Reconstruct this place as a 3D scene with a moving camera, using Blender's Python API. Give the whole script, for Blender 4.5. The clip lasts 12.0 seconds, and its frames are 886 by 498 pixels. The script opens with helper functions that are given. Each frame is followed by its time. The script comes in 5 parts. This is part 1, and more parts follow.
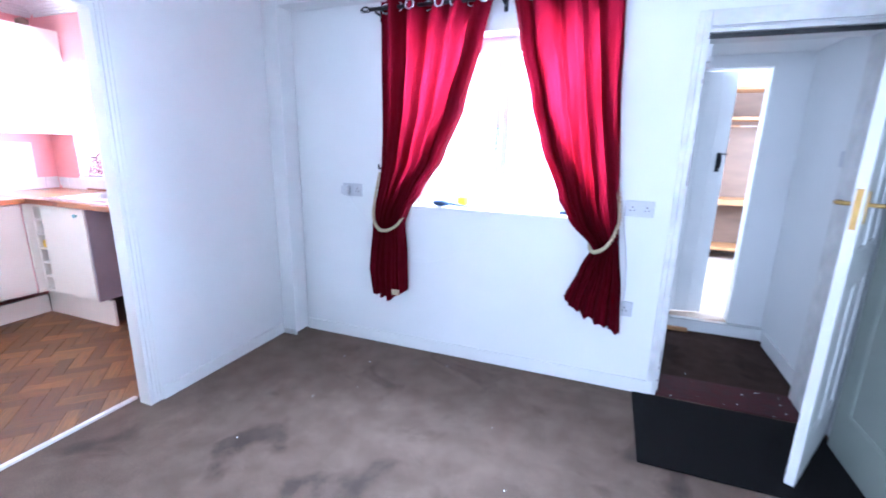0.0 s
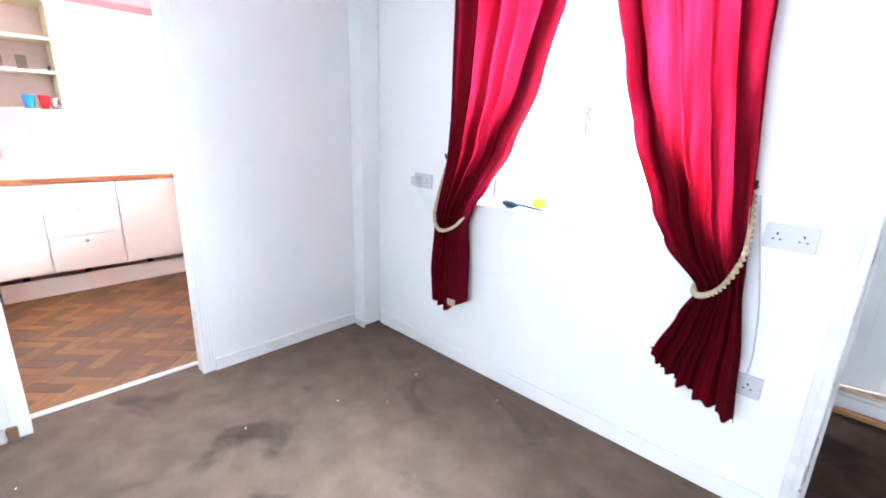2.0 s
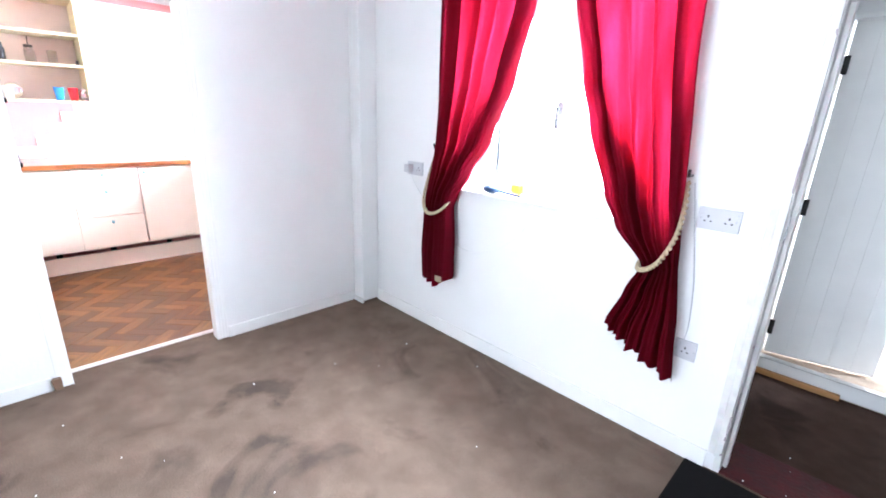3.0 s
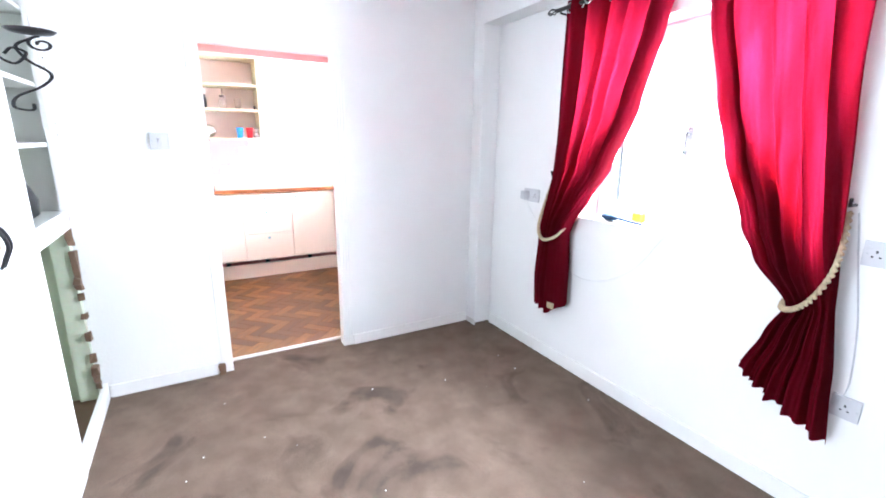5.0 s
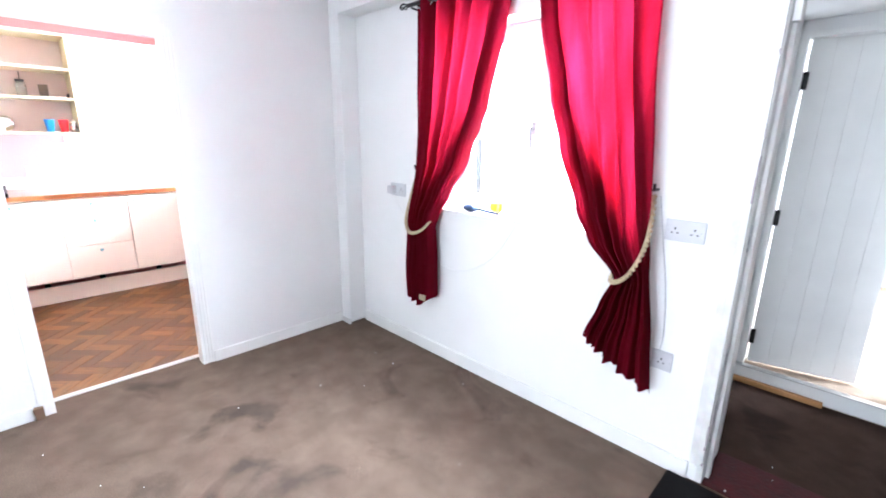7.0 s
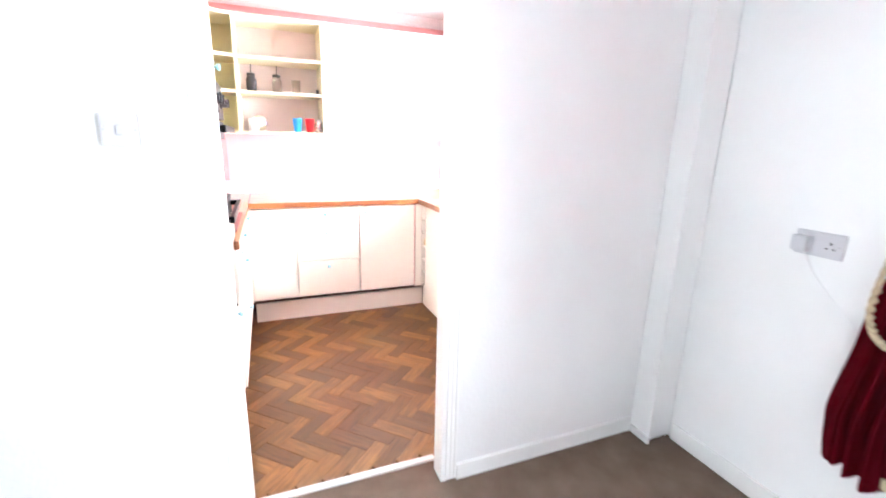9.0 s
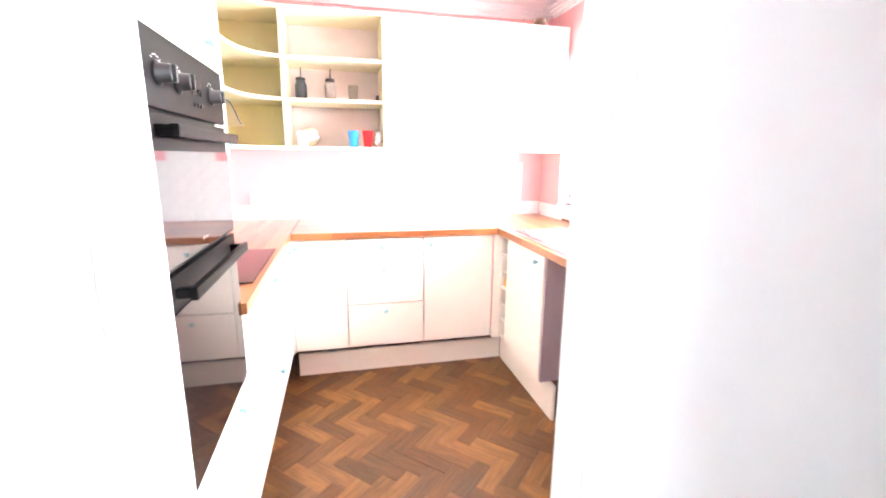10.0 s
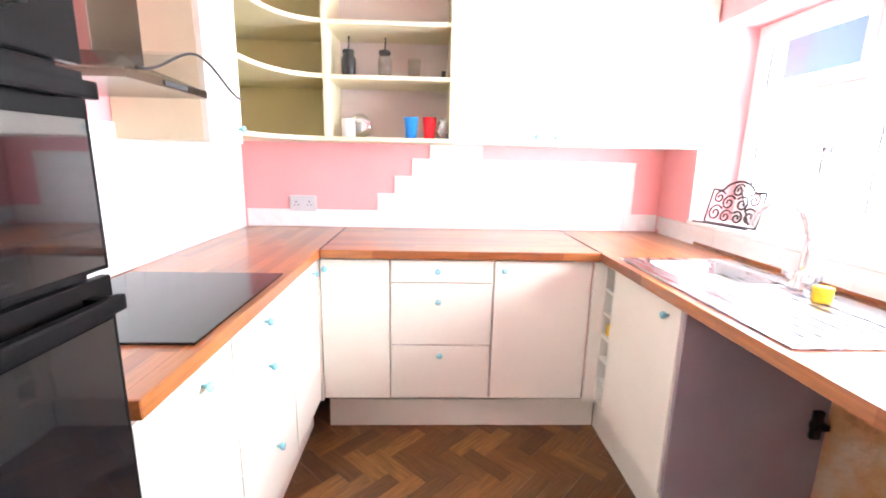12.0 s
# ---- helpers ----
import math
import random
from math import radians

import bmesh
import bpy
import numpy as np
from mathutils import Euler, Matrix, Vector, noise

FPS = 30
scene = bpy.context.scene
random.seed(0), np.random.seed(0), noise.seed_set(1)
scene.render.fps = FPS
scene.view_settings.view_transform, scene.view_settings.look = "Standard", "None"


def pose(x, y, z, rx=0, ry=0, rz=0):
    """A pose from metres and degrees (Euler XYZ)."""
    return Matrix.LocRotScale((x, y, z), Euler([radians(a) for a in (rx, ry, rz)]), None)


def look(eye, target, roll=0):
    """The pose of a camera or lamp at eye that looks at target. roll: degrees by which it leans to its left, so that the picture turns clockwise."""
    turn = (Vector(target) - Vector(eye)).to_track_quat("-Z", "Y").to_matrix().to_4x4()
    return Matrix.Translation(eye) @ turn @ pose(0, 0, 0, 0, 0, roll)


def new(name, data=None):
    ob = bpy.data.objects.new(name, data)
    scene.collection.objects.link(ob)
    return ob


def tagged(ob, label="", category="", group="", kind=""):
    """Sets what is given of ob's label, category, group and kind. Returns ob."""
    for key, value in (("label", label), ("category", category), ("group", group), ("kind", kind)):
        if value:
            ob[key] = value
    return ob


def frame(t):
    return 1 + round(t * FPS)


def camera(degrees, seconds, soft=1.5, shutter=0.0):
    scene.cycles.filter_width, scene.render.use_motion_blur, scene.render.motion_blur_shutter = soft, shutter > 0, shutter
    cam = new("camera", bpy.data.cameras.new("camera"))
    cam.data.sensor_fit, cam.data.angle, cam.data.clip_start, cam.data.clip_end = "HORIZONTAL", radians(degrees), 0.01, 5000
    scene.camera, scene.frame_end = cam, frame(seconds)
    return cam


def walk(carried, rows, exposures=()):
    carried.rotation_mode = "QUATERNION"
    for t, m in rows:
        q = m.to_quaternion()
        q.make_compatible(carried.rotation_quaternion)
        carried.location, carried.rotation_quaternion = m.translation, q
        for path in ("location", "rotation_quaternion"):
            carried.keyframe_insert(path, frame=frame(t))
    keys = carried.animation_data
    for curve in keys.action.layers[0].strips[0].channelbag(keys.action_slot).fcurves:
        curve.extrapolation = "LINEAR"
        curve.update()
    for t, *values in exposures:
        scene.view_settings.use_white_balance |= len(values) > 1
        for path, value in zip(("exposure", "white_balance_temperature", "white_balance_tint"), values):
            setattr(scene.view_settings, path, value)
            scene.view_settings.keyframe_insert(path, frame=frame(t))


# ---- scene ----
cam = camera(91.2, 12.0, soft=1.8, shutter=0.35)
PATH = [
    (0, (2.159, -1.393, 1.386), (1.473, 0.425, 0.916), 1.2),
    (0.5, (2.073, -1.205, 1.388), (1.204, 0.523, 0.879), 1.3),
    (1, (2.112, -0.983, 1.382), (1.053, 0.642, 0.893), 1.1),
    (1.5, (2.236, -0.785, 1.384), (1.054, 0.742, 0.862), 1.8),
    (2, (2.453, -0.688, 1.382), (1.129, 0.714, 0.848), 2.0),
    (2.5, (2.626, -0.754, 1.417), (1.28, 0.604, 0.829), 2.0),
    (4.5, (2.822, -0.787, 1.417), (1.376, 0.491, 0.891), 0.3),
    (5, (2.791, -0.825, 1.419), (1.105, 0.137, 0.937), 0.8),
    (5.5, (2.797, -0.815, 1.42), (1.127, 0.18, 0.947), 1.2),
    (6, (2.827, -0.779, 1.407), (1.328, 0.472, 0.973), 1.3),
    (6.5, (2.859, -0.761, 1.41), (1.509, 0.644, 0.96), 0.9),
    (6.7, (2.864, -0.743, 1.424), (1.524, 0.664, 0.95), 1.0),
    (8.5, (1.837, -0.719, 1.366), (0.133, 0.192, 0.849), 0.3),
    (9, (1.413, -0.615, 1.393), (-0.385, 0.115, 0.906), 1.4),
    (9.5, (1.038, -0.577, 1.382), (-0.789, 0.091, 0.918), -0.3),
    (10, (0.684, -0.46, 1.372), (-1.22, -0.013, 0.954), 0.5),
    (10.5, (0.378, -0.453, 1.326), (-1.543, -0.013, 0.986), 0.5),
    (11, (0.197, -0.388, 1.351), (-1.714, 0.054, 0.961), -0.4),
    (11.5, (0.066, -0.31, 1.347), (-1.877, -0.047, 0.953), 1.8),
    (12, (0.003, -0.282, 1.334), (-1.953, -0.21, 0.924), 1.2),
]
walk(cam, [(t, look(eye, target, roll)) for t, eye, target, roll in PATH],
     exposures=[(0.0, 0.38, 4650, 13), (1.0, 0.68, 5150, 11), (2.5, 0.8, 5500, 10), (6.5, 0.82, 5600, 10), (8.5, 0.72, 5600, 10),
                (9.5, 1.2, 6050, 9), (10.5, 0.7, 5900, 9), (12.0, 0.1, 5900, 9)])

# ---- world and lights ----
world = bpy.data.worlds.new("sky")
scene.world = world
world.use_nodes = True
wn = world.node_tree
sky = wn.nodes.new("ShaderNodeTexSky")
sky.sky_type, sky.sun_disc = "NISHITA", False
sky.sun_elevation, sky.sun_rotation = radians(48), radians(90)
bg = wn.nodes["Background"]
bg.inputs[1].default_value = 0.15
wn.links.new(sky.outputs[0], bg.inputs[0])

sun = new("sun", bpy.data.lights.new("sun", "SUN"))
sun.data.energy, sun.data.angle, sun.data.color = 3.0, radians(0.5), (1, 0.95, 0.88)
sun.matrix_world = look((8, 0, 9), (0, 0, 0))


def window_light(name, eye, target, w, h, watts, color=(0.97, 0.98, 1.0)):
    li = bpy.data.lights.new(name, "AREA")
    li.shape, li.size, li.size_y, li.energy, li.color = "RECTANGLE", w, h, watts, color
    ob = new(name, li)
    ob.matrix_world = look(eye, target)
    return ob


window_light("skylight_living", (1.52, 1.7, 1.5), (1.52, 0, 1.45), 1.45, 1.2, 355)
window_light("skylight_kitchen", (-1.5, 1.62, 1.3), (-1.5, 0, 1.1), 2.6, 0.95, 470)
window_light("skylight_rear", (1.9, -3.5, 1.5), (1.9, 0, 1.3), 1.9, 1.2, 84)
window_light("skylight_far_room", (4.75, 3.6, 1.5), (3, 3.6, 1.2), 1.0, 1.1, 150)

# ---- materials ----
def nodes_of(name):
    m = bpy.data.materials.new(name)
    m.use_nodes = True
    return m, m.node_tree, m.node_tree.nodes["Principled BSDF"]


def mat(name, col, rough=0.5, metal=0.0, var=0.12, scale=3.0, fine=90.0, bump=0.08, stretch=(1, 1, 1), rvar=0.1, spec=0.5):
    """Painted, woven or cast surface: two scales of colour change, fine relief, uneven gloss."""
    m, t, b = nodes_of(name)
    n, l = t.nodes.new, t.links.new
    tc, mp = n("ShaderNodeTexCoord"), n("ShaderNodeMapping")
    mp.inputs["Scale"].default_value = stretch
    l(tc.outputs["Object"], mp.inputs[0])
    big, small = n("ShaderNodeTexNoise"), n("ShaderNodeTexNoise")
    big.inputs["Scale"].default_value, big.inputs["Detail"].default_value = scale, 6
    small.inputs["Scale"].default_value, small.inputs["Detail"].default_value = fine, 3
    l(mp.outputs[0], big.inputs[0]), l(mp.outputs[0], small.inputs[0])
    mix = n("ShaderNodeMix")
    mix.data_type = "RGBA"
    mix.inputs[6].default_value = (*[c * (1 - var) for c in col], 1)
    mix.inputs[7].default_value = (*[min(1, c * (1 + var)) for c in col], 1)
    ramp = n("ShaderNodeMapRange")
    ramp.inputs[1].default_value, ramp.inputs[2].default_value = 0.3, 0.7
    l(big.outputs[0], ramp.inputs[0]), l(ramp.outputs[0], mix.inputs[0])
    grain = n("ShaderNodeMix")
    grain.data_type, grain.blend_type = "RGBA", "OVERLAY"
    grain.inputs[0].default_value = min(0.5, var)
    l(mix.outputs[2], grain.inputs[6]), l(small.outputs[1], grain.inputs[7])
    hs = n("ShaderNodeHueSaturation")
    hs.inputs["Saturation"].default_value = 1.0
    l(grain.outputs[2], hs.inputs["Color"])
    l(mix.outputs[2] if var < 0.08 else hs.outputs[0], b.inputs["Base Color"])
    rr = n("ShaderNodeMapRange")
    rr.inputs[3].default_value, rr.inputs[4].default_value = max(0.02, rough - rvar), min(1, rough + rvar)
    l(big.outputs[0], rr.inputs[0]), l(rr.outputs[0], b.inputs["Roughness"])
    b.inputs["Metallic"].default_value = metal
    b.inputs["Specular IOR Level"].default_value = spec
    if bump:
        bp = n("ShaderNodeBump")
        bp.inputs["Strength"].default_value, bp.inputs["Distance"].default_value = bump, 0.01
        l(small.outputs[0], bp.inputs["Height"]), l(bp.outputs[0], b.inputs["Normal"])
    return m


def glass(name, col=(1, 1, 1), rough=0.0):
    m, t, b = nodes_of(name)
    b.inputs["Base Color"].default_value = (*col, 1)
    b.inputs["Transmission Weight"].default_value, b.inputs["Roughness"].default_value, b.inputs["IOR"].default_value = 1, rough, 1.45
    return m


def thin_glass(name, tint):
    """Clear sheet or blown glass: mostly see-through, with a mirror sheen."""
    m, t, b = nodes_of(name)
    n, l = t.nodes.new, t.links.new
    clear, sheen, mx = n("ShaderNodeBsdfTransparent"), n("ShaderNodeBsdfGlossy"), n("ShaderNodeMixShader")
    clear.inputs[0].default_value = (*tint, 1)
    sheen.inputs["Roughness"].default_value = 0.03
    mx.inputs[0].default_value = 0.07
    l(clear.outputs[0], mx.inputs[1]), l(sheen.outputs[0], mx.inputs[2]), l(mx.outputs[0], t.nodes["Material Output"].inputs[0])
    return m


def carpet_mat(name, base, stain, scale=2.2):
    m, t, b = nodes_of(name)
    n, l = t.nodes.new, t.links.new
    tc = n("ShaderNodeTexCoord")
    a, c, f = n("ShaderNodeTexNoise"), n("ShaderNodeTexNoise"), n("ShaderNodeTexNoise")
    for q, s, d in ((a, scale, 5), (c, scale * 3.1, 6), (f, 260, 2)):
        q.inputs["Scale"].default_value, q.inputs["Detail"].default_value = s, d
        l(tc.outputs["Object"], q.inputs[0])
    a.inputs["Distortion"].default_value = 0.8
    r1 = n("ShaderNodeMapRange")
    r1.inputs[1].default_value, r1.inputs[2].default_value = 0.57, 0.66
    l(a.outputs[0], r1.inputs[0])
    r2 = n("ShaderNodeMapRange")
    r2.inputs[1].default_value, r2.inputs[2].default_value, r2.inputs[3].default_value, r2.inputs[4].default_value = 0.35, 0.7, 0.82, 1.15
    l(c.outputs[0], r2.inputs[0])
    mx = n("ShaderNodeMix")
    mx.data_type = "RGBA"
    mx.inputs[6].default_value, mx.inputs[7].default_value = (*base, 1), (*stain, 1)
    l(r1.outputs[0], mx.inputs[0])
    r3 = n("ShaderNodeMapRange")
    r3.inputs[1].default_value, r3.inputs[2].default_value, r3.inputs[3].default_value, r3.inputs[4].default_value = 0.3, 0.7, 0.7, 1.3
    l(f.outputs[0], r3.inputs[0])
    mul = n("ShaderNodeMath")
    mul.operation = "MULTIPLY"
    l(r2.outputs[0], mul.inputs[0]), l(r3.outputs[0], mul.inputs[1])
    v = n("ShaderNodeVectorMath")
    v.operation = "SCALE"
    l(mx.outputs[2], v.inputs[0]), l(mul.outputs[0], v.inputs[3])
    l(v.outputs[0], b.inputs["Base Color"])
    b.inputs["Roughness"].default_value = 0.95
    b.inputs["Specular IOR Level"].default_value = 0.1
    bp = n("ShaderNodeBump")
    bp.inputs["Strength"].default_value, bp.inputs["Distance"].default_value = 0.6, 0.004
    l(f.outputs[0], bp.inputs["Height"]), l(bp.outputs[0], b.inputs["Normal"])
    return m


def cloth_mat(name, col, through_col, amount):
    m, t, b = nodes_of(name)
    n, l = t.nodes.new, t.links.new
    tc, w = n("ShaderNodeTexCoord"), n("ShaderNodeTexNoise")
    mp = n("ShaderNodeMapping")
    mp.inputs["Scale"].default_value = (300, 300, 60)
    l(tc.outputs["Object"], mp.inputs[0]), l(mp.outputs[0], w.inputs[0])
    w.inputs["Scale"].default_value = 1.0
    mx = n("ShaderNodeMix")
    mx.data_type = "RGBA"
    mx.inputs[6].default_value, mx.inputs[7].default_value = (*[c * 0.75 for c in col], 1), (*[c * 1.2 for c in col], 1)
    l(w.outputs[0], mx.inputs[0]), l(mx.outputs[2], b.inputs["Base Color"])
    b.inputs["Roughness"].default_value, b.inputs["Specular IOR Level"].default_value = 0.85, 0.06
    b.inputs["Sheen Weight"].default_value, b.inputs["Sheen Tint"].default_value = 0.03, (*through_col, 1)
    bp = n("ShaderNodeBump")
    bp.inputs["Strength"].default_value, bp.inputs["Distance"].default_value = 0.3, 0.002
    l(w.outputs[0], bp.inputs["Height"]), l(bp.outputs[0], b.inputs["Normal"])
    tr, ms = n("ShaderNodeBsdfTranslucent"), n("ShaderNodeMixShader")
    # upright red to pink bands paint the folds' light and shade into the let-through colour
    band, bmap, tone = n("ShaderNodeTexNoise"), n("ShaderNodeMapping"), n("ShaderNodeMix")
    bmap.inputs["Scale"].default_value = (13, 13, 1.6)
    band.inputs["Scale"].default_value, band.inputs["Detail"].default_value = 1.0, 4
    tone.data_type = "RGBA"
    tone.inputs[6].default_value = (through_col[0] * 0.62, through_col[1] * 0.35, through_col[2] * 0.3, 1)
    tone.inputs[7].default_value = (through_col[0] * 1.2, through_col[1] * 1.7, through_col[2] * 1.7, 1)
    span = n("ShaderNodeMapRange")
    span.inputs[1].default_value, span.inputs[2].default_value = 0.36, 0.66
    l(tc.outputs["Object"], bmap.inputs[0]), l(bmap.outputs[0], band.inputs[0])
    l(band.outputs[0], span.inputs[0]), l(span.outputs[0], tone.inputs[0]), l(tone.outputs[2], tr.inputs[0])
    ms.inputs[0].default_value = amount
    l(b.outputs[0], ms.inputs[1]), l(tr.outputs[0], ms.inputs[2])
    l(ms.outputs[0], t.nodes["Material Output"].inputs[0])
    return m


def stave_mat(name, along_y=False):
    """Oiled block worktop of glued staves."""
    m, t, b = nodes_of(name)
    n, l = t.nodes.new, t.links.new
    tc, mp = n("ShaderNodeTexCoord"), n("ShaderNodeMapping")
    mp.inputs["Rotation"].default_value = (0, 0, radians(90) if along_y else 0)
    l(tc.outputs["Object"], mp.inputs[0])
    br = n("ShaderNodeTexBrick")
    br.offset, br.offset_frequency = 0.43, 2
    br.inputs["Scale"].default_value = 1
    br.inputs["Brick Width"].default_value, br.inputs["Row Height"].default_value = 0.42, 0.042
    br.inputs["Mortar Size"].default_value, br.inputs["Bias"].default_value = 0.0006, 0.0
    br.inputs["Color1"].default_value, br.inputs["Color2"].default_value = (0.18, 0.05, 0.011, 1), (0.36, 0.125, 0.028, 1)
    br.inputs["Mortar"].default_value = (0.12, 0.04, 0.015, 1)
    l(mp.outputs[0], br.inputs[0])
    mp2, g = n("ShaderNodeMapping"), n("ShaderNodeTexNoise")
    mp2.inputs["Scale"].default_value = (4, 60, 60)
    l(mp.outputs[0], mp2.inputs[0]), l(mp2.outputs[0], g.inputs[0])
    g.inputs["Scale"].default_value, g.inputs["Detail"].default_value = 1.5, 6
    r = n("ShaderNodeMapRange")
    r.inputs[1].default_value, r.inputs[2].default_value, r.inputs[3].default_value, r.inputs[4].default_value = 0.3, 0.7, 0.72, 1.2
    l(g.outputs[0], r.inputs[0])
    v = n("ShaderNodeVectorMath")
    v.operation = "SCALE"
    l(br.outputs[0], v.inputs[0]), l(r.outputs[0], v.inputs[3]), l(v.outputs[0], b.inputs["Base Color"])
    rr = n("ShaderNodeMapRange")
    rr.inputs[3].default_value, rr.inputs[4].default_value = 0.22, 0.42
    b.inputs["Coat Weight"].default_value, b.inputs["Coat Roughness"].default_value = 0.6, 0.22
    l(g.outputs[0], rr.inputs[0]), l(rr.outputs[0], b.inputs["Roughness"])
    return m


def parquet_mat(name):
    m, t, b = nodes_of(name)
    n, l = t.nodes.new, t.links.new
    oi, tc, mp, g = n("ShaderNodeObjectInfo"), n("ShaderNodeTexCoord"), n("ShaderNodeMapping"), n("ShaderNodeTexNoise")
    add = n("ShaderNodeVectorMath")
    l(tc.outputs["Object"], add.inputs[0])
    sc = n("ShaderNodeMath")
    sc.operation, sc.inputs[1].default_value = "MULTIPLY", 37.0
    l(oi.outputs["Random"], sc.inputs[0]), l(sc.outputs[0], add.inputs[1])
    mp.inputs["Scale"].default_value = (7, 70, 20)
    l(add.outputs[0], mp.inputs[0]), l(mp.outputs[0], g.inputs[0])
    g.inputs["Scale"].default_value, g.inputs["Detail"].default_value, g.inputs["Distortion"].default_value = 1.2, 7, 0.6
    cr = n("ShaderNodeValToRGB")
    e = cr.color_ramp.elements
    e[0].color, e[1].color = (0.085, 0.034, 0.009, 1), (0.23, 0.105, 0.027, 1)
    mid = cr.color_ramp.elements.new(0.5)
    mid.color = (0.135, 0.056, 0.015, 1)
    l(oi.outputs["Random"], cr.inputs[0])
    r = n("ShaderNodeMapRange")
    r.inputs[1].default_value, r.inputs[2].default_value, r.inputs[3].default_value, r.inputs[4].default_value = 0.3, 0.7, 0.6, 1.3
    l(g.outputs[0], r.inputs[0])
    v = n("ShaderNodeVectorMath")
    v.operation = "SCALE"
    l(cr.outputs[0], v.inputs[0]), l(r.outputs[0], v.inputs[3]), l(v.outputs[0], b.inputs["Base Color"])
    rr = n("ShaderNodeMapRange")
    rr.inputs[3].default_value, rr.inputs[4].default_value = 0.28, 0.5
    l(g.outputs[0], rr.inputs[0]), l(rr.outputs[0], b.inputs["Roughness"])
    bp = n("ShaderNodeBump")
    bp.inputs["Strength"].default_value, bp.inputs["Distance"].default_value = 0.25, 0.002
    l(g.outputs[0], bp.inputs["Height"]), l(bp.outputs[0], b.inputs["Normal"])
    return m


def plaster_mat(name):
    """Bare, stained plaster with old paint left on it."""
    m, t, b = nodes_of(name)
    n, l = t.nodes.new, t.links.new
    tc, a, f = n("ShaderNodeTexCoord"), n("ShaderNodeTexNoise"), n("ShaderNodeTexNoise")
    for q, s in ((a, 4.5), (f, 40)):
        q.inputs["Scale"].default_value, q.inputs["Detail"].default_value = s, 8
        l(tc.outputs["Object"], q.inputs[0])
    cr = n("ShaderNodeValToRGB")
    e = cr.color_ramp.elements
    e[0].position, e[0].color = 0.36, (0.25, 0.12, 0.05, 1)
    e[1].position, e[1].color = 0.66, (0.5, 0.4, 0.28, 1)
    q = cr.color_ramp.elements.new(0.47)
    q.color = (0.48, 0.25, 0.1, 1)
    l(a.outputs[0], cr.inputs[0]), l(cr.outputs[0], b.inputs["Base Color"])
    b.inputs["Roughness"].default_value = 0.9
    bp = n("ShaderNodeBump")
    bp.inputs["Strength"].default_value, bp.inputs["Distance"].default_value = 0.6, 0.01
    l(f.outputs[0], bp.inputs["Height"]), l(bp.outputs[0], b.inputs["Normal"])
    return m


WHITE = mat("white_wall_paint", (0.8, 0.8, 0.79), 0.7, var=0.035, scale=1.6, fine=55, bump=0.1)
CEIL = mat("ceiling_paint", (0.82, 0.82, 0.81), 0.8, var=0.03, fine=40, bump=0.1)
PINK = mat("pink_wall_paint", (0.78, 0.36, 0.36), 0.65, var=0.05, scale=2, fine=60, bump=0.1)
GLOSS = mat("white_gloss_paint", (0.8, 0.8, 0.78), 0.35, var=0.04, scale=5, fine=30, bump=0.04)
CHIPPED = mat("chipped_gloss_paint", (0.7, 0.69, 0.67), 0.4, var=0.14, scale=9, fine=35, bump=0.25)
# greenish white paint, its colour darkened for the shade on the side wall
DOORSHADE = mat("shaded_green_white_paint", (0.31, 0.335, 0.29), 0.4, var=0.06, scale=3, fine=40, bump=0.06)
OLIVE = mat("cream_cupboard_paint", (0.52, 0.57, 0.44), 0.6, var=0.1, scale=3, fine=50, bump=0.08)
CREAM = mat("cream_unit_foil", (0.82, 0.78, 0.68), 0.32, var=0.035, scale=2, fine=140, bump=0.02)
SHELF = mat("shelf_board", (0.72, 0.64, 0.44), 0.45, var=0.05, scale=4, fine=80, bump=0.02)
SHELFBACK = mat("shelf_back_board", (0.66, 0.6, 0.34), 0.5, var=0.05, scale=3, fine=80, bump=0.02)
UNITBACK = mat("pale_unit_back", (0.67, 0.59, 0.56), 0.6, var=0.06, scale=3, fine=80, bump=0.02)
MAUVE = mat("raw_chipboard_panel", (0.33, 0.285, 0.3), 0.55, var=0.08, scale=5, fine=150, bump=0.05)
GREY = mat("grey_wall_patch", (0.25, 0.245, 0.27), 0.8, var=0.1, scale=5, fine=60, bump=0.15)
TILE = mat("white_glazed_tile", (0.78, 0.8, 0.78), 0.12, var=0.05, scale=12, fine=25, bump=0.02, rvar=0.06)
GROUT = mat("grout", (0.74, 0.75, 0.73), 0.9, var=0.15, scale=10, fine=120, bump=0.2)
CARPET = carpet_mat("brown_carpet", (0.15, 0.108, 0.08), (0.088, 0.064, 0.05), 2.3)
HALLCARPET = carpet_mat("dark_hall_carpet", (0.05, 0.03, 0.022), (0.03, 0.018, 0.014), 3)
ROOMCARPET = carpet_mat("beige_carpet", (0.42, 0.33, 0.25), (0.33, 0.26, 0.2), 3)
MAT = mat("rubber_mat", (0.006, 0.005, 0.005), 0.85, var=0.25, scale=6, fine=300, bump=0.5, spec=0.15)
RED = mat("red_floor_paint", (0.045, 0.0035, 0.005), 0.6, spec=0.25, var=0.35, scale=14, fine=60, bump=0.3)
CURTAIN = cloth_mat("burgundy_curtain_cloth", (0.11, 0.0012, 0.009), (0.17, 0.0028, 0.011), 0.45)
ROPE = mat("cream_rope", (0.46, 0.36, 0.23), 0.85, var=0.2, scale=60, fine=300, bump=0.5)
IRON = mat("black_wrought_iron", (0.018, 0.017, 0.018), 0.45, metal=0.6, var=0.2, scale=20, fine=90, bump=0.1)
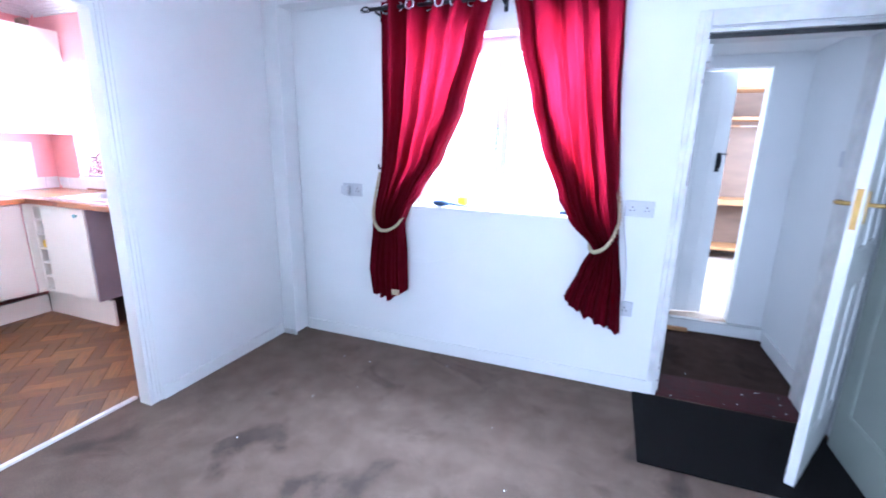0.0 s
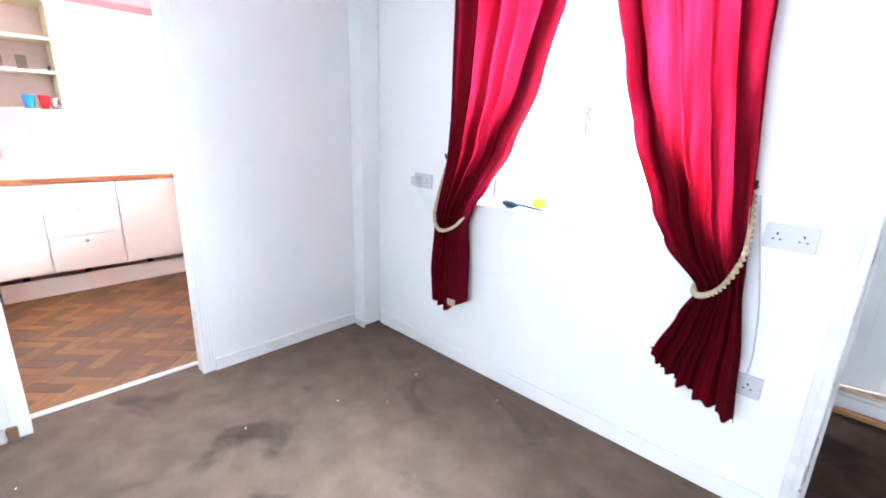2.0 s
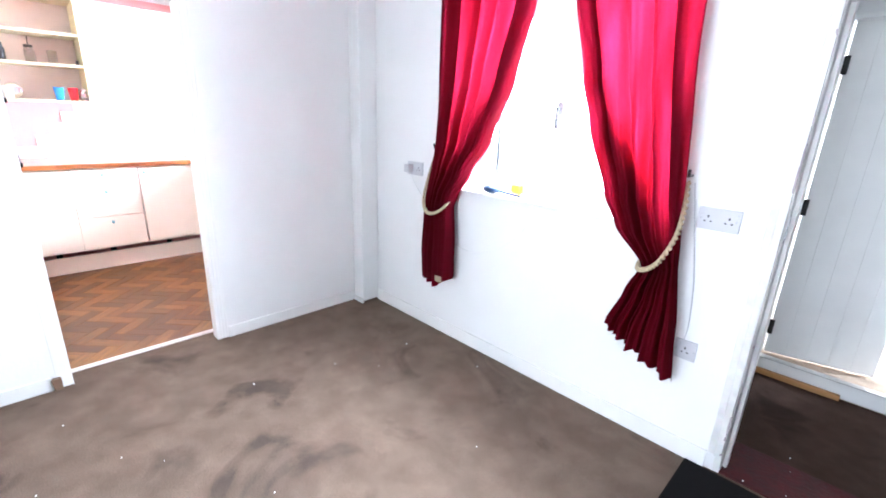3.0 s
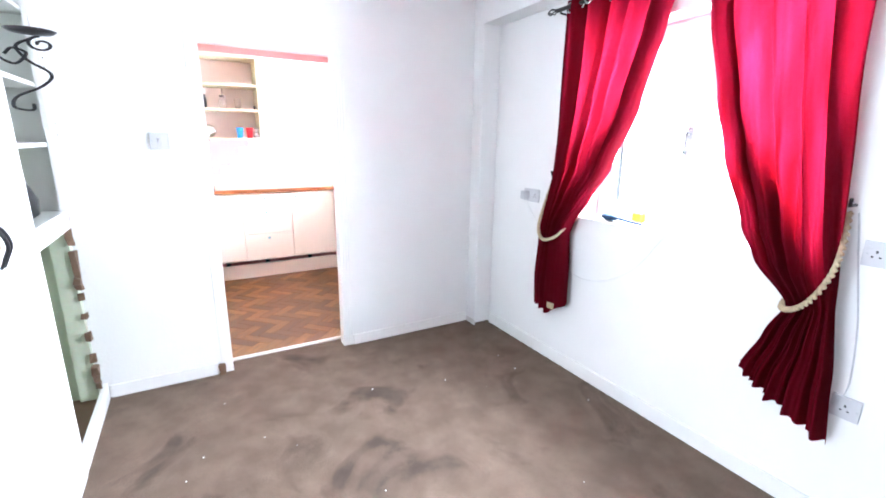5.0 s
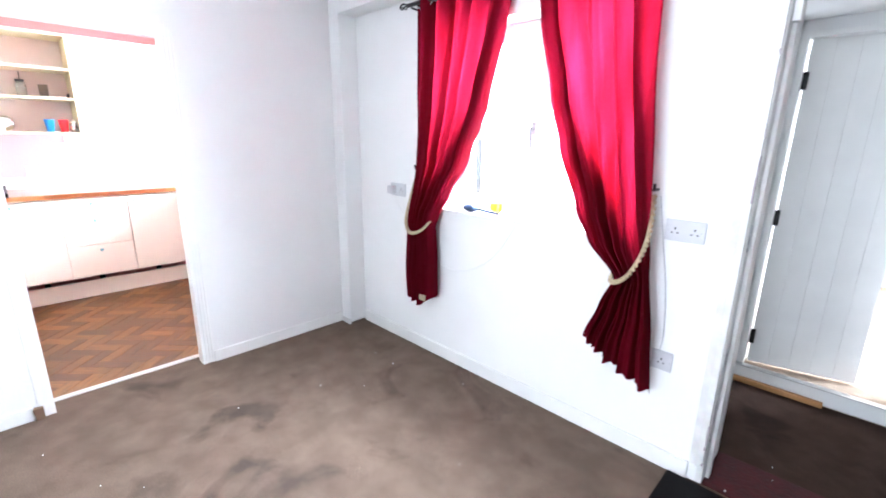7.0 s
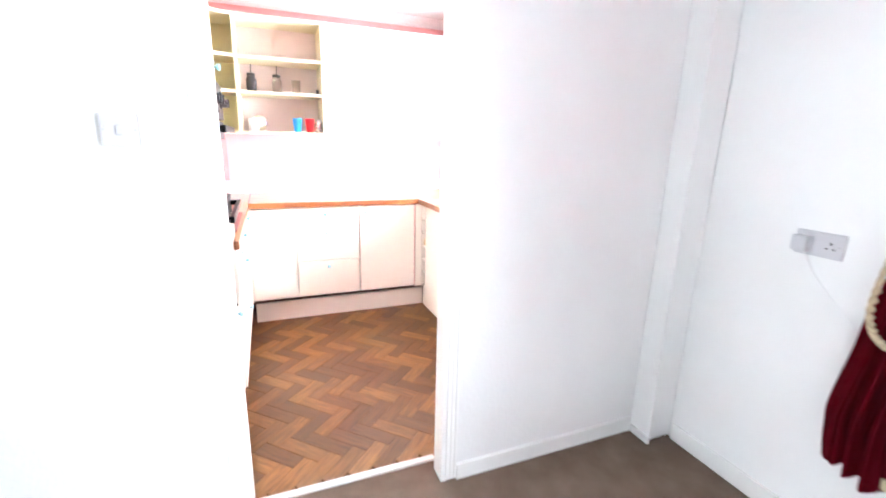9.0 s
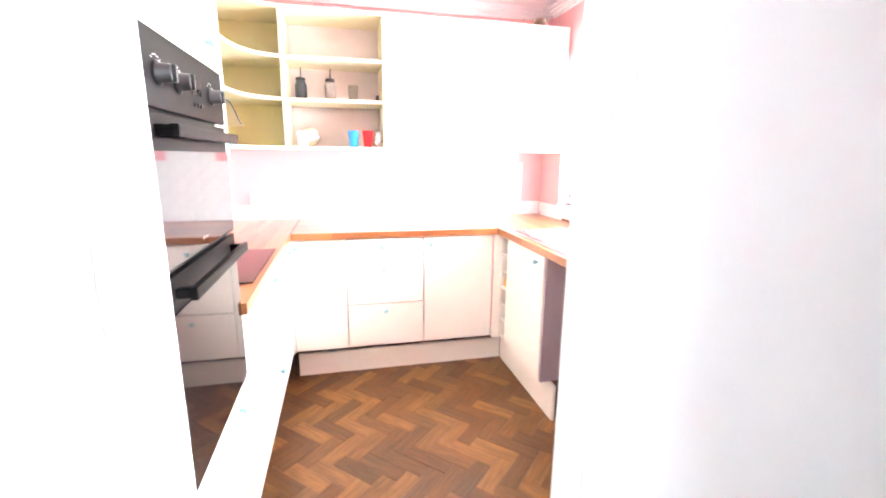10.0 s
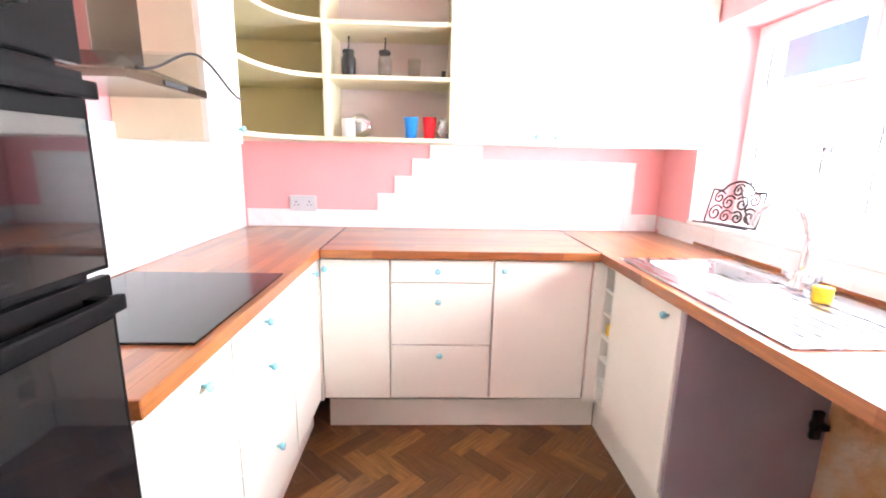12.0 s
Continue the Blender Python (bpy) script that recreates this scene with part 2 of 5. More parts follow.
CHROME = mat("chrome", (0.75, 0.76, 0.78), 0.1, metal=1, var=0.03, scale=8, fine=60, bump=0, rvar=0.05)
STEEL = mat("brushed_steel", (0.45, 0.46, 0.48), 0.28, metal=1, var=0.06, scale=3, fine=200, bump=0.03, stretch=(1, 12, 12))
HOODSTEEL = mat("dark_brushed_steel", (0.2, 0.165, 0.14), 0.24, metal=1, var=0.05, scale=1.2, fine=200, bump=0.02, rvar=0.03, stretch=(12, 12, 1))
ALU = mat("aluminium_strip", (0.6, 0.6, 0.58), 0.35, metal=1, var=0.1, scale=20, fine=200, bump=0.08)
BRASS = mat("aged_brass", (0.5, 0.32, 0.1), 0.3, metal=1, var=0.2, scale=25, fine=80, bump=0.05)
PLASTIC = mat("white_plastic", (0.55, 0.55, 0.57), 0.3, var=0.02, scale=20, fine=60, bump=0)
DARK = mat("dark_slot", (0.03, 0.03, 0.03), 0.6, var=0.1, bump=0)
OVEN = mat("graphite_oven_panel", (0.006, 0.0055, 0.0055), 0.3, metal=0.0, rvar=0.04, spec=0.04, var=0.1, scale=4, fine=220, bump=0.02)
BLACKGLASS = mat("black_oven_glass", (0.006, 0.006, 0.007), 0.04, var=0.03, scale=5, fine=60, bump=0, rvar=0.03, spec=1.0)
HOBGLASS = mat("hob_glass", (0.006, 0.005, 0.006), 0.15, var=0.03, bump=0, rvar=0.03, spec=0.5)
KNOB = mat("pale_blue_glass_knob", (0.3, 0.62, 0.68), 0.12, var=0.1, scale=40, fine=60, bump=0)
PINE = mat("pine_wood", (0.38, 0.19, 0.07), 0.5, var=0.22, scale=3, fine=30, bump=0.08, stretch=(1, 9, 9))
BROWNBOARD = mat("brown_back_board", (0.17, 0.105, 0.065), 0.6, var=0.15, scale=3, fine=40, bump=0.06, stretch=(1, 1, 4))
STAVE_X = stave_mat("worktop_staves")
STAVE_Y = stave_mat("worktop_staves_across", True)
PARQUET = parquet_mat("oak_parquet")
BARE = plaster_mat("bare_plaster")
PIPE = mat("dirty_white_pipe", (0.55, 0.5, 0.42), 0.5, var=0.25, scale=14, fine=60, bump=0.1)
BLUE = mat("blue_plastic", (0.03, 0.25, 0.75), 0.3, var=0.06, bump=0)
REDP = mat("red_plastic", (0.7, 0.012, 0.02), 0.3, var=0.06, bump=0)
YELLOW = mat("yellow_sponge", (0.85, 0.55, 0.02), 0.8, var=0.12, scale=30, fine=150, bump=0.3)
BRUSH = mat("dark_blue_plastic", (0.015, 0.04, 0.09), 0.35, var=0.15, scale=20, bump=0.05)
BLACKJAR = mat("black_ceramic", (0.012, 0.012, 0.012), 0.3, var=0.1, bump=0.02)
WOODBLOCK = mat("worn_wood_block", (0.42, 0.2, 0.08), 0.6, var=0.2, scale=20, fine=50, bump=0.1)
GLASS = glass("clear_glass")
HOODGLASS = thin_glass("clear_hood_glass", (0.93, 0.94, 0.93))
JARGLASS = thin_glass("clear_jar_glass", (0.88, 0.89, 0.88))
GROUND = mat("garden_ground", (0.2, 0.2, 0.17), 0.9, var=0.3, scale=0.6, fine=20, bump=0.3)
BRICK = mat("rendered_outer_wall", (0.45, 0.42, 0.38), 0.9, var=0.15, scale=2, fine=30, bump=0.3)

# ---- building helpers ----
ORIGIN = {}


def add(bm, x0, x1, y0, y1, z0, z1, bev=0.0):
    """A box, with rounded edges where bev is given."""
    vs = [bm.verts.new((x, y, z)) for x in (x0, x1) for y in (y0, y1) for z in (z0, z1)]
    fs = [bm.faces.new([vs[i] for i in q]) for q in ((0, 1, 3, 2), (4, 6, 7, 5), (0, 4, 5, 1), (2, 3, 7, 6), (0, 2, 6, 4), (1, 5, 7, 3))]
    if bev:
        es = list({e for f in fs for e in f.edges})
        bmesh.ops.bevel(bm, geom=es, offset=bev, segments=2, profile=0.7, affect="EDGES")
    return bm


def box(x0, x1, y0, y1, z0, z1, bev=0.0):
    return add(bmesh.new(), x0, x1, y0, y1, z0, z1, bev)


def lathe(profile, n=20, at=(0, 0, 0), axis="z"):
    """A turned body: profile is (radius, height) pairs."""
    bm = bmesh.new()
    rings = []
    for r, h in profile:
        ring = []
        for i in range(n):
            a = 2 * math.pi * i / n
            p = (r * math.cos(a), r * math.sin(a), h)
            p = {"z": p, "y": (p[0], p[2], p[1]), "x": (p[2], p[0], p[1])}[axis]
            ring.append(bm.verts.new([p[k] + at[k] for k in range(3)]))
        rings.append(ring)
    for a, b in zip(rings, rings[1:]):
        for i in range(n):
            f = bm.faces.new((a[i], a[(i + 1) % n], b[(i + 1) % n], b[i]))
            f.smooth = True
    for ring in (rings[0], rings[-1]):
        bm.faces.new(ring)
    bmesh.ops.recalc_face_normals(bm, faces=bm.faces)
    return bm


def tube(points, r, n=8, bm=None, close=False):
    """A round bar along points; r may be a function of 0..1."""
    bm = bm or bmesh.new()
    pts = [Vector(p) for p in points]
    rings, up = [], Vector((0.3, 0.5, 0.81))
    for i, p in enumerate(pts):
        d = (pts[min(i + 1, len(pts) - 1)] - pts[max(i - 1, 0)])
        if close:
            d = pts[(i + 1) % len(pts)] - pts[i - 1]
        d.normalize()
        a = d.cross(up)
        a = a.normalized() if a.length > 1e-4 else d.orthogonal().normalized()
        b = d.cross(a)
        rad = r(i / (len(pts) - 1)) if callable(r) else r
        rings.append([bm.verts.new(p + rad * (math.cos(2 * math.pi * k / n) * a + math.sin(2 * math.pi * k / n) * b)) for k in range(n)])
    pairs = list(zip(rings, rings[1:])) + ([(rings[-1], rings[0])] if close else [])
    for a, b in pairs:
        for k in range(n):
            f = bm.faces.new((a[k], a[(k + 1) % n], b[(k + 1) % n], b[k]))
            f.smooth = True
    if not close:
        bm.faces.new(rings[0]), bm.faces.new(rings[-1])
    bmesh.ops.recalc_face_normals(bm, faces=bm.faces)
    return bm


def spline(pts, n=10):
    """Catmull-Rom points through pts."""
    p = [Vector(q) for q in pts]
    p = [2 * p[0] - p[1]] + p + [2 * p[-1] - p[-2]]
    out = []
    for i in range(1, len(p) - 2):
        for k in range(n):
            t = k / n
            out.append(0.5 * (2 * p[i] + (p[i + 1] - p[i - 1]) * t + (2 * p[i - 1] - 5 * p[i] + 4 * p[i + 1] - p[i + 2]) * t * t + (3 * p[i] - p[i - 1] - 3 * p[i + 1] + p[i + 2]) * t ** 3))
    return out + [p[-2]]


def ring(at, r, thick, axis="y", n=20):
    pts = []
    for i in range(n):
        a = 2 * math.pi * i / n
        c, s = r * math.cos(a), r * math.sin(a)
        pts.append({"y": (at[0] + c, at[1], at[2] + s), "z": (at[0] + c, at[1] + s, at[2]), "x": (at[0], at[1] + c, at[2] + s)}[axis])
    return tube(pts, thick, 6, close=True)


def mesh_of(name, bm, material, origin=(0, 0, 0)):
    me = bpy.data.meshes.new(name)
    bmesh.ops.translate(bm, verts=bm.verts, vec=-Vector(origin))
    bm.to_mesh(me)
    bm.free()
    me.materials.append(material)
    return me


def thing(name, at, label, category, group="", kind=""):
    ob = tagged(new(name), label, category, group, kind)
    ob.location = at
    ORIGIN[ob] = Vector(at)
    return ob


def part(name, bm, material, parent, label=""):
    """Links a bmesh, given in world metres, as one mesh under a thing or a part."""
    ob = new(name, mesh_of(name, bm, material, ORIGIN[parent]))
    ob.parent = parent
    ORIGIN[ob] = ORIGIN[parent]
    return tagged(ob, label)


def solo(name, bm, material, at, label, category, group="", kind=""):
    ob = tagged(new(name, mesh_of(name, bm, material, at)), label, category, group, kind)
    ob.location = at
    ORIGIN[ob] = Vector(at)
    return ob


def built(name, bm, material, label, category="structure"):
    """A piece of the setting."""
    ob = tagged(new(name, mesh_of(name, bm, material)), label, category, "", "structure")
    ORIGIN[ob] = Vector((0, 0, 0))
    return ob


def holed(axis, a0, a1, u0, u1, z0, z1, holes):
    """A wall of thickness a0..a1 along axis, spanning u0..u1, cut by holes (u0, u1, z0, z1)."""
    bm = bmesh.new()

    def block(ua, ub, za, zb):
        if ub - ua > 1e-4 and zb - za > 1e-4:
            add(bm, *((ua, ub, a0, a1) if axis == "y" else (a0, a1, ua, ub)), za, zb)
    last = u0
    for h0, h1, b, t in sorted(holes):
        block(last, h0, z0, z1), block(h0, h1, z0, b), block(h0, h1, t, z1)
        last = h1
    block(last, u1, z0, z1)
    return bm


def wobble(bm, amount, scale=20):
    for v in bm.verts:
        v.co += amount * noise.noise_vector(v.co * scale)
    return bm


# ---- shell ----
KX, KY0, KY1, WY = -2.48, -1.31, 1.06, 1.145   # kitchen back, left and window walls; living window wall
built("ground", box(-400, 400, -400, 400, -0.6, -0.35), GROUND, "bare garden ground round the house", "ground")
built("floor_living", box(-0.135, 3.31, -3.4, 1.15, -0.12, 0.0), CARPET, "stained brown living room carpet", "floor")
built("floor_kitchen", box(KX - 0.1, -0.135, KY0 - 0.1, KY1 + 0.36, -0.12, -0.014), BROWNBOARD, "dark bed under the kitchen parquet", "floor")
built("floor_hall", box(2.4, 3.4, 1.432, 2.265, -0.12, -0.004), HALLCARPET, "dark brown worn hall carpet", "floor")
built("floor_far_room", box(2.4, 4.7, 2.285, 5.0, -0.12, 0.09), ROOMCARPET, "pale beige carpet one step up", "floor")
built("wall_living_window", holed("y", WY, WY + 0.27, 0.0, 3.31, 0, 2.45, [(0.965, 2.08, 0.985, 2.0), (2.505, 3.27, 0, 1.945)]), WHITE, "white painted wall round window and hall door", "wall")
built("wall_partition_living", holed("x", -0.038, 0.0, -1.9, 1.145, 0, 2.45, [(-0.8, -0.005, 0, 1.95)]), WHITE, "white painted wall with the kitchen doorway", "wall")
built("wall_partition_kitchen", holed("x", -0.075, -0.038, KY0, KY1, 0, 2.4, [(-0.8, -0.005, 0, 1.95)]), PINK, "pink kitchen side of the doorway wall", "wall")
built("wall_kitchen_window", holed("y", KY1, WY + 0.27, KX - 0.2, -0.039, 0, 2.4, [(-2.17, -0.45, 1.03, 1.97)]), PINK, "pink painted kitchen wall round the window", "wall")
built("wall_kitchen_back", box(KX - 0.2, KX, KY0, KY1, 0, 2.4), PINK, "pink painted kitchen back wall", "wall")
built("wall_kitchen_side", box(KX - 0.2, -0.039, KY0 - 0.2, KY0, 0, 2.4), PINK, "pink painted kitchen side wall", "wall")
built("wall_right", box(3.31, 3.5, -3.4, 1.145, 0, 2.45), WHITE, "white painted living room side wall", "wall")
built("wall_rear", holed("y", -3.6, -3.4, -0.2, 3.5, 0, 2.45, [(0.95, 2.85, 0.9, 2.1)]), WHITE, "white painted rear wall with a window", "wall")
built("wall_left_rear", box(-0.2, 0.0, -3.4, -1.9, 0, 2.45), WHITE, "white painted wall behind the cupboard", "wall")
built("wall_hall_left", box(2.3, 2.4, WY + 0.27, 2.3, 0, 2.1), WHITE, "white hall side wall", "wall")
built("wall_hall_right", box(3.33, 3.5, 1.145, 2.3, 0, 2.1), WHITE, "white hall side wall with scuffs", "wall")
built("wall_hall_end", holed("y", 2.301, 2.4, 2.3, 4.8, 0, 2.45, [(2.425, 3.13, 0.0, 1.96)]), WHITE, "white wall with an inner doorway", "wall")
built("wall_far_room_back", box(2.3, 4.8, 5.0, 5.1, 0, 2.45), WHITE, "white wall of the room beyond", "wall")
built("wall_far_room_left", box(2.3, 2.4, 2.4, 5.0, 0, 2.45), WHITE, "white side wall of the room beyond", "wall")
built("wall_far_room_right", holed("x", 4.6, 4.7, 2.4, 5.0, 0, 2.45, [(3.0, 4.2, 0.9, 2.1)]), WHITE, "white window wall of the room beyond", "wall")
built("ceiling_living", box(-0.036, 3.5, -3.6, 1.42, 2.45, 2.6), CEIL, "white living room ceiling", "ceiling")
built("ceiling_kitchen", box(KX - 0.2, -0.038, KY0 - 0.2, 1.42, 2.4, 2.6), CEIL, "white kitchen ceiling", "ceiling")
built("ceiling_hall", box(2.3, 3.5, 1.42, 2.298, 2.02, 2.12), CEIL, "low white hall ceiling", "ceiling")
built("ceiling_far_room", box(2.3, 4.8, 2.4, 5.1, 2.45, 2.6), CEIL, "white ceiling of the room beyond", "ceiling")
cornice = bmesh.new()
for k in range(4):
    add(cornice, KX, KX + 0.02 + 0.016 * k, KY0, KY1, 2.33 + 0.0175 * k, 2.3475 + 0.0175 * k)
    add(cornice, KX + 0.09, -0.08, KY1 - 0.02 - 0.016 * k, KY1, 2.33 + 0.0175 * k, 2.3475 + 0.0175 * k)
built("trim_cornice", cornice, CEIL, "white coved kitchen cornice", "cornice")
skin = holed("y", 1.416, 1.43, KX - 0.215, 2.3, -0.35, 2.6, [(-2.17, -0.45, 1.03, 1.97), (0.965, 2.08, 0.985, 2.0)])
add(skin, KX - 0.215, KX - 0.201, KY0 - 0.215, 1.416, -0.35, 2.6)
add(skin, KX - 0.201, -0.201, KY0 - 0.215, KY0 - 0.201, -0.35, 2.6)
add(skin, -0.215, -0.201, -3.6, KY0 - 0.215, -0.35, 2.6)
add(skin, 3.501, 3.515, -3.6, 2.3, -0.35, 2.6)
built("wall_outer_render", skin, BRICK, "grey rendered outer skin of the house", "wall")
# corner boxing and the downstand over the window
built("trim_corner_boxing", box(0.001, 0.115, 1.0, WY - 0.002, 0.012, 2.2, 0.006), WHITE, "white pipe boxing in the corner", "boxing")
built("trim_beam", box(0.001, 3.309, 1.0, WY - 0.002, 2.2, 2.449, 0.006), WHITE, "white boxed beam above the window", "beam")
built("trim_boxing_foot", wobble(box(0.0, 0.125, 0.985, 1.0, 0.001, 0.035, 0.004), 0.004, 40), CHIPPED, "broken skirting stub at the pipe boxing", "skirting")
# skirtings
for nm, b in (("baseboard_window_wall", (0.13, 2.473, WY - 0.016, WY - 0.002, 0.001, 0.085)),
              ("baseboard_partition", (0.001, 0.015, 0.04, 0.99, 0.001, 0.075)),
              ("baseboard_partition_side", (0.001, 0.015, -1.36, -0.82, 0.001, 0.075)),
              ("baseboard_hall", (3.312, 3.329, 1.43, 2.18, 0.0, 0.1)),
              ("baseboard_right", (3.294, 3.309, -3.39, 0.0, 0.001, 0.1))):
    built(nm, box(*b, 0.004), GLOSS, "white gloss painted skirting board", "skirting")


def kitchen_doorway():
    d = thing("door_frame", (0, -0.4, 0), "white moulded door lining without a door", "door frame", kind="structure")
    for y0, y1 in ((-0.8, -0.737), (-0.027, -0.005)):
        part("side_lining", box(-0.079, 0.004, y0, y1, 0.001, 1.929, 0.002), GLOSS, d)
    part("head_lining", box(-0.079, 0.004, -0.8, -0.005, 1.929, 1.95, 0.002), GLOSS, d)
    for y0, s in ((-0.009, 1),):
        bm = bmesh.new()
        for a, b, h in ((0.0, 0.018, 0.01), (0.017, 0.034, 0.014), (0.033, 0.046, 0.018)):
            ya, yb = sorted((y0 + s * a, y0 + s * b))
            add(bm, 0.001, h, ya, yb, 0.02, 1.98, 0.003)
        part("architrave", bm, GLOSS, d)
    bm = bmesh.new()
    for a, b, h in ((0.0, 0.012, 0.01), (0.011, 0.023, 0.014), (0.022, 0.035, 0.018)):
        add(bm, 0.001, h, -0.796, -0.009, 1.945 + a, 1.945 + b, 0.003)
    part("architrave_head", bm, GLOSS, d)
    part("threshold", box(-0.155, -0.128, -0.8, -0.005, -0.004, 0.012, 0.004), GLOSS, d, "white painted threshold strip")
    part("broken_foot", wobble(box(0.0, 0.028, -0.815, -0.782, 0.0, 0.065, 0.004), 0.008, 30), BROWNBOARD, d, "broken bare wood architrave foot")


kitchen_doorway()


def window(name, x0, x1, y, z0, z1, mulls, transom, label, handles=()):
    w = thing(name, ((x0 + x1) / 2, y, z0), label, "window", kind="structure")
    fr = bmesh.new()
    for b in ((x0, x0 + 0.05, z0, z1), (x1 - 0.05, x1, z0, z1), (x0 + 0.05, x1 - 0.05, z0, z0 + 0.05), (x0 + 0.05, x1 - 0.05, z1 - 0.05, z1)):
        add(fr, b[0], b[1], y, y + 0.06, b[2], b[3], 0.004)
    part("window_frame", fr, GLOSS, w)
    edges = [x0 + 0.05] + [m for m in mulls] + [x1 - 0.05]
    for m in mulls:
        part("mullion", box(m - 0.02, m + 0.02, y, y + 0.06, z0 + 0.05, z1 - 0.05, 0.004), GLOSS, w)
    for a, b in zip(edges, edges[1:]):
        a2, b2 = a + (0.026 if a in mulls else 0.001), b - (0.026 if b in mulls else 0.001)
        if transom:
            part("transom", box(a2, b2, y + 0.002, y + 0.058, transom - 0.025, transom + 0.025, 0.004), GLOSS, w)
        for za, zb in (((z0 + 0.051, transom - 0.026), (transom + 0.026, z1 - 0.051)) if transom else ((z0 + 0.051, z1 - 0.051),)):
            s = bmesh.new()
            for q in ((a2, a2 + 0.035, za, zb), (b2 - 0.035, b2, za, zb), (a2 + 0.035, b2 - 0.035, za, za + 0.035), (a2 + 0.035, b2 - 0.035, zb - 0.035, zb)):
                add(s, q[0], q[1], y - 0.008, y + 0.045, q[2], q[3], 0.004)
            sash = part("sash", s, GLOSS, w)
            g = bmesh.new()
            for q in () if not transom else ((a2 + 0.035, a2 + 0.039, za + 0.035, zb - 0.035), (b2 - 0.039, b2 - 0.035, za + 0.035, zb - 0.035)):
                add(g, q[0], q[1], y + 0.004, y + 0.018, q[2], q[3])
            if transom:
                part("gasket", g, DARK, sash, "black rubber glazing gasket")
            else:
                g.free()
            pane = part("pane", box(a2 + 0.034, b2 - 0.034, y + 0.014, y + 0.02, za + 0.034, zb - 0.034), GLASS, sash)
            pane.visible_shadow = False
    for hx, hz in handles:
        hb = box(hx - 0.012, hx + 0.012, y - 0.022, y - 0.008, hz - 0.03, hz + 0.03, 0.004)
        add(hb, hx - 0.009, hx + 0.009, y - 0.045, y - 0.022, hz - 0.01, hz + 0.01, 0.003)
        add(hb, hx - 0.009, hx + 0.009, y - 0.045, y - 0.033, hz - 0.1, hz + 0.01, 0.004)
        part("handle", hb, STEEL, w, "grey casement handle")
    return w


window("window_1", 0.967, 2.078, 1.3, 1.0, 1.998, (1.53,), 0, "white framed living room window with two lights", ((1.49, 1.47),))
window("window_2", -2.168, -0.452, 1.28, 1.05, 1.968, (-1.56, -0.93), 1.62, "white framed kitchen window with three lights", ((-1.66, 1.4), (-1.03, 1.42)))
built("window_sill_living", box(0.94, 2.105, WY - 0.02, 1.3, 0.978, 0.999, 0.005), GLOSS, "white painted window board", "sill")
built("window_sill_kitchen", box(-2.17, -0.45, KY1 - 0.012, 1.28, 1.031, 1.049, 0.005), GLOSS, "white painted kitchen window board", "sill")
window("window_3", 0.955, 2.845, -3.52, 0.91, 2.09, (1.9,), 0, "white framed rear window")


# ---- living room: curtains ----
def knots(table, z):
    for (za, a), (zb, b) in zip(table, table[1:]):
        if za >= z >= zb:
            t = (za - z) / (za - zb)
            t = t * t * (3 - 2 * t) * 0.5 + t * 0.5
            return a + (b - a) * t
    return table[-1][1]


def curtain(name, left, right, top, hem, folds, phase, waist, label, seed, inner):
    """A tied curtain; inner is the side (0 or 1) that meets the window and is turned back on itself."""
    c = thing(name, ((left[0][1] + right[0][1]) / 2, 1.06, 0.36), label, "curtain", "pair of window curtains")
    bm, nu, nv = bmesh.new(), 150, 110
    grid = []
    for j in range(nv + 1):
        v = j / nv
        row = []
        for i in range(nu + 1):
            u = i / nu
            z = top + (hem(u) - top) * v
            a, b = knots(left, z), knots(right, z)
            gather = max(0.0, 1 - abs(z - waist) / 0.55)
            amp = 0.042 * (1 - 0.62 * gather) * (0.75 + 0.35 * noise.noise((u * 3, v * 2, seed)))
            ph = 2 * math.pi * folds * (u + 0.09 * noise.noise((u * 3, v * 1.2, seed + 5))) + phase
            y = 1.062 + amp * math.sin(ph) + 0.012 * math.sin(2.3 * ph + 4 * v) * (0.3 + v) + 0.02 * noise.noise((u * 6, v * 5, seed + 9)) * v
            x = a + (b - a) * u + 0.008 * math.cos(ph) * (1 - gather)
            row.append(bm.verts.new((x, y - 0.02 * gather, z + 0.006 * math.sin(ph) * v)))
        grid.append(row)
    for r0, r1 in zip(grid, grid[1:]):
        for i in range(nu):
            bm.faces.new((r0[i], r0[i + 1], r1[i + 1], r1[i])).smooth = True
    drape = part("drape", bm, CURTAIN, c)
    for layer, (wide, low) in enumerate(((0.15, 0.5), (0.07, 0.72))):
        back, prev = bmesh.new(), None
        for j in range(nv + 1):
            v = j / nv
            z = top + (hem(0.5) - top) * v
            squeeze = max(0.0, min(1.0, (top - z) / (top - waist)))
            w = wide + (low - wide) * squeeze ** 2.2
            row = []
            for i in range(25):
                u = w * i / 24
                u = 1 - u if inner else u
                a, b = knots(left, z), knots(right, z)
                ph = 2 * math.pi * folds * 1.6 * u + phase + layer * 1.7
                row.append(back.verts.new((a + (b - a) * (0.02 + 0.96 * u), 1.098 + 0.012 * layer + 0.008 * math.sin(ph) - 0.02 * squeeze, max(z, hem(u) + 0.01))))
            if prev:
                for i in range(24):
                    back.faces.new((prev[i], prev[i + 1], row[i + 1], row[i])).smooth = True
            prev = row
        part("turned_back_fold", back, CURTAIN, drape)
    for k in range(8):
        u = (k + 0.5) / 8
        x = left[0][1] + (right[0][1] - left[0][1]) * u
        part("eyelet", ring((x, 1.055 + 0.035 * math.sin(2 * math.pi * folds * u + phase), top - 0.045), 0.024, 0.006), CHROME, drape, "silver metal eyelet")
    return c


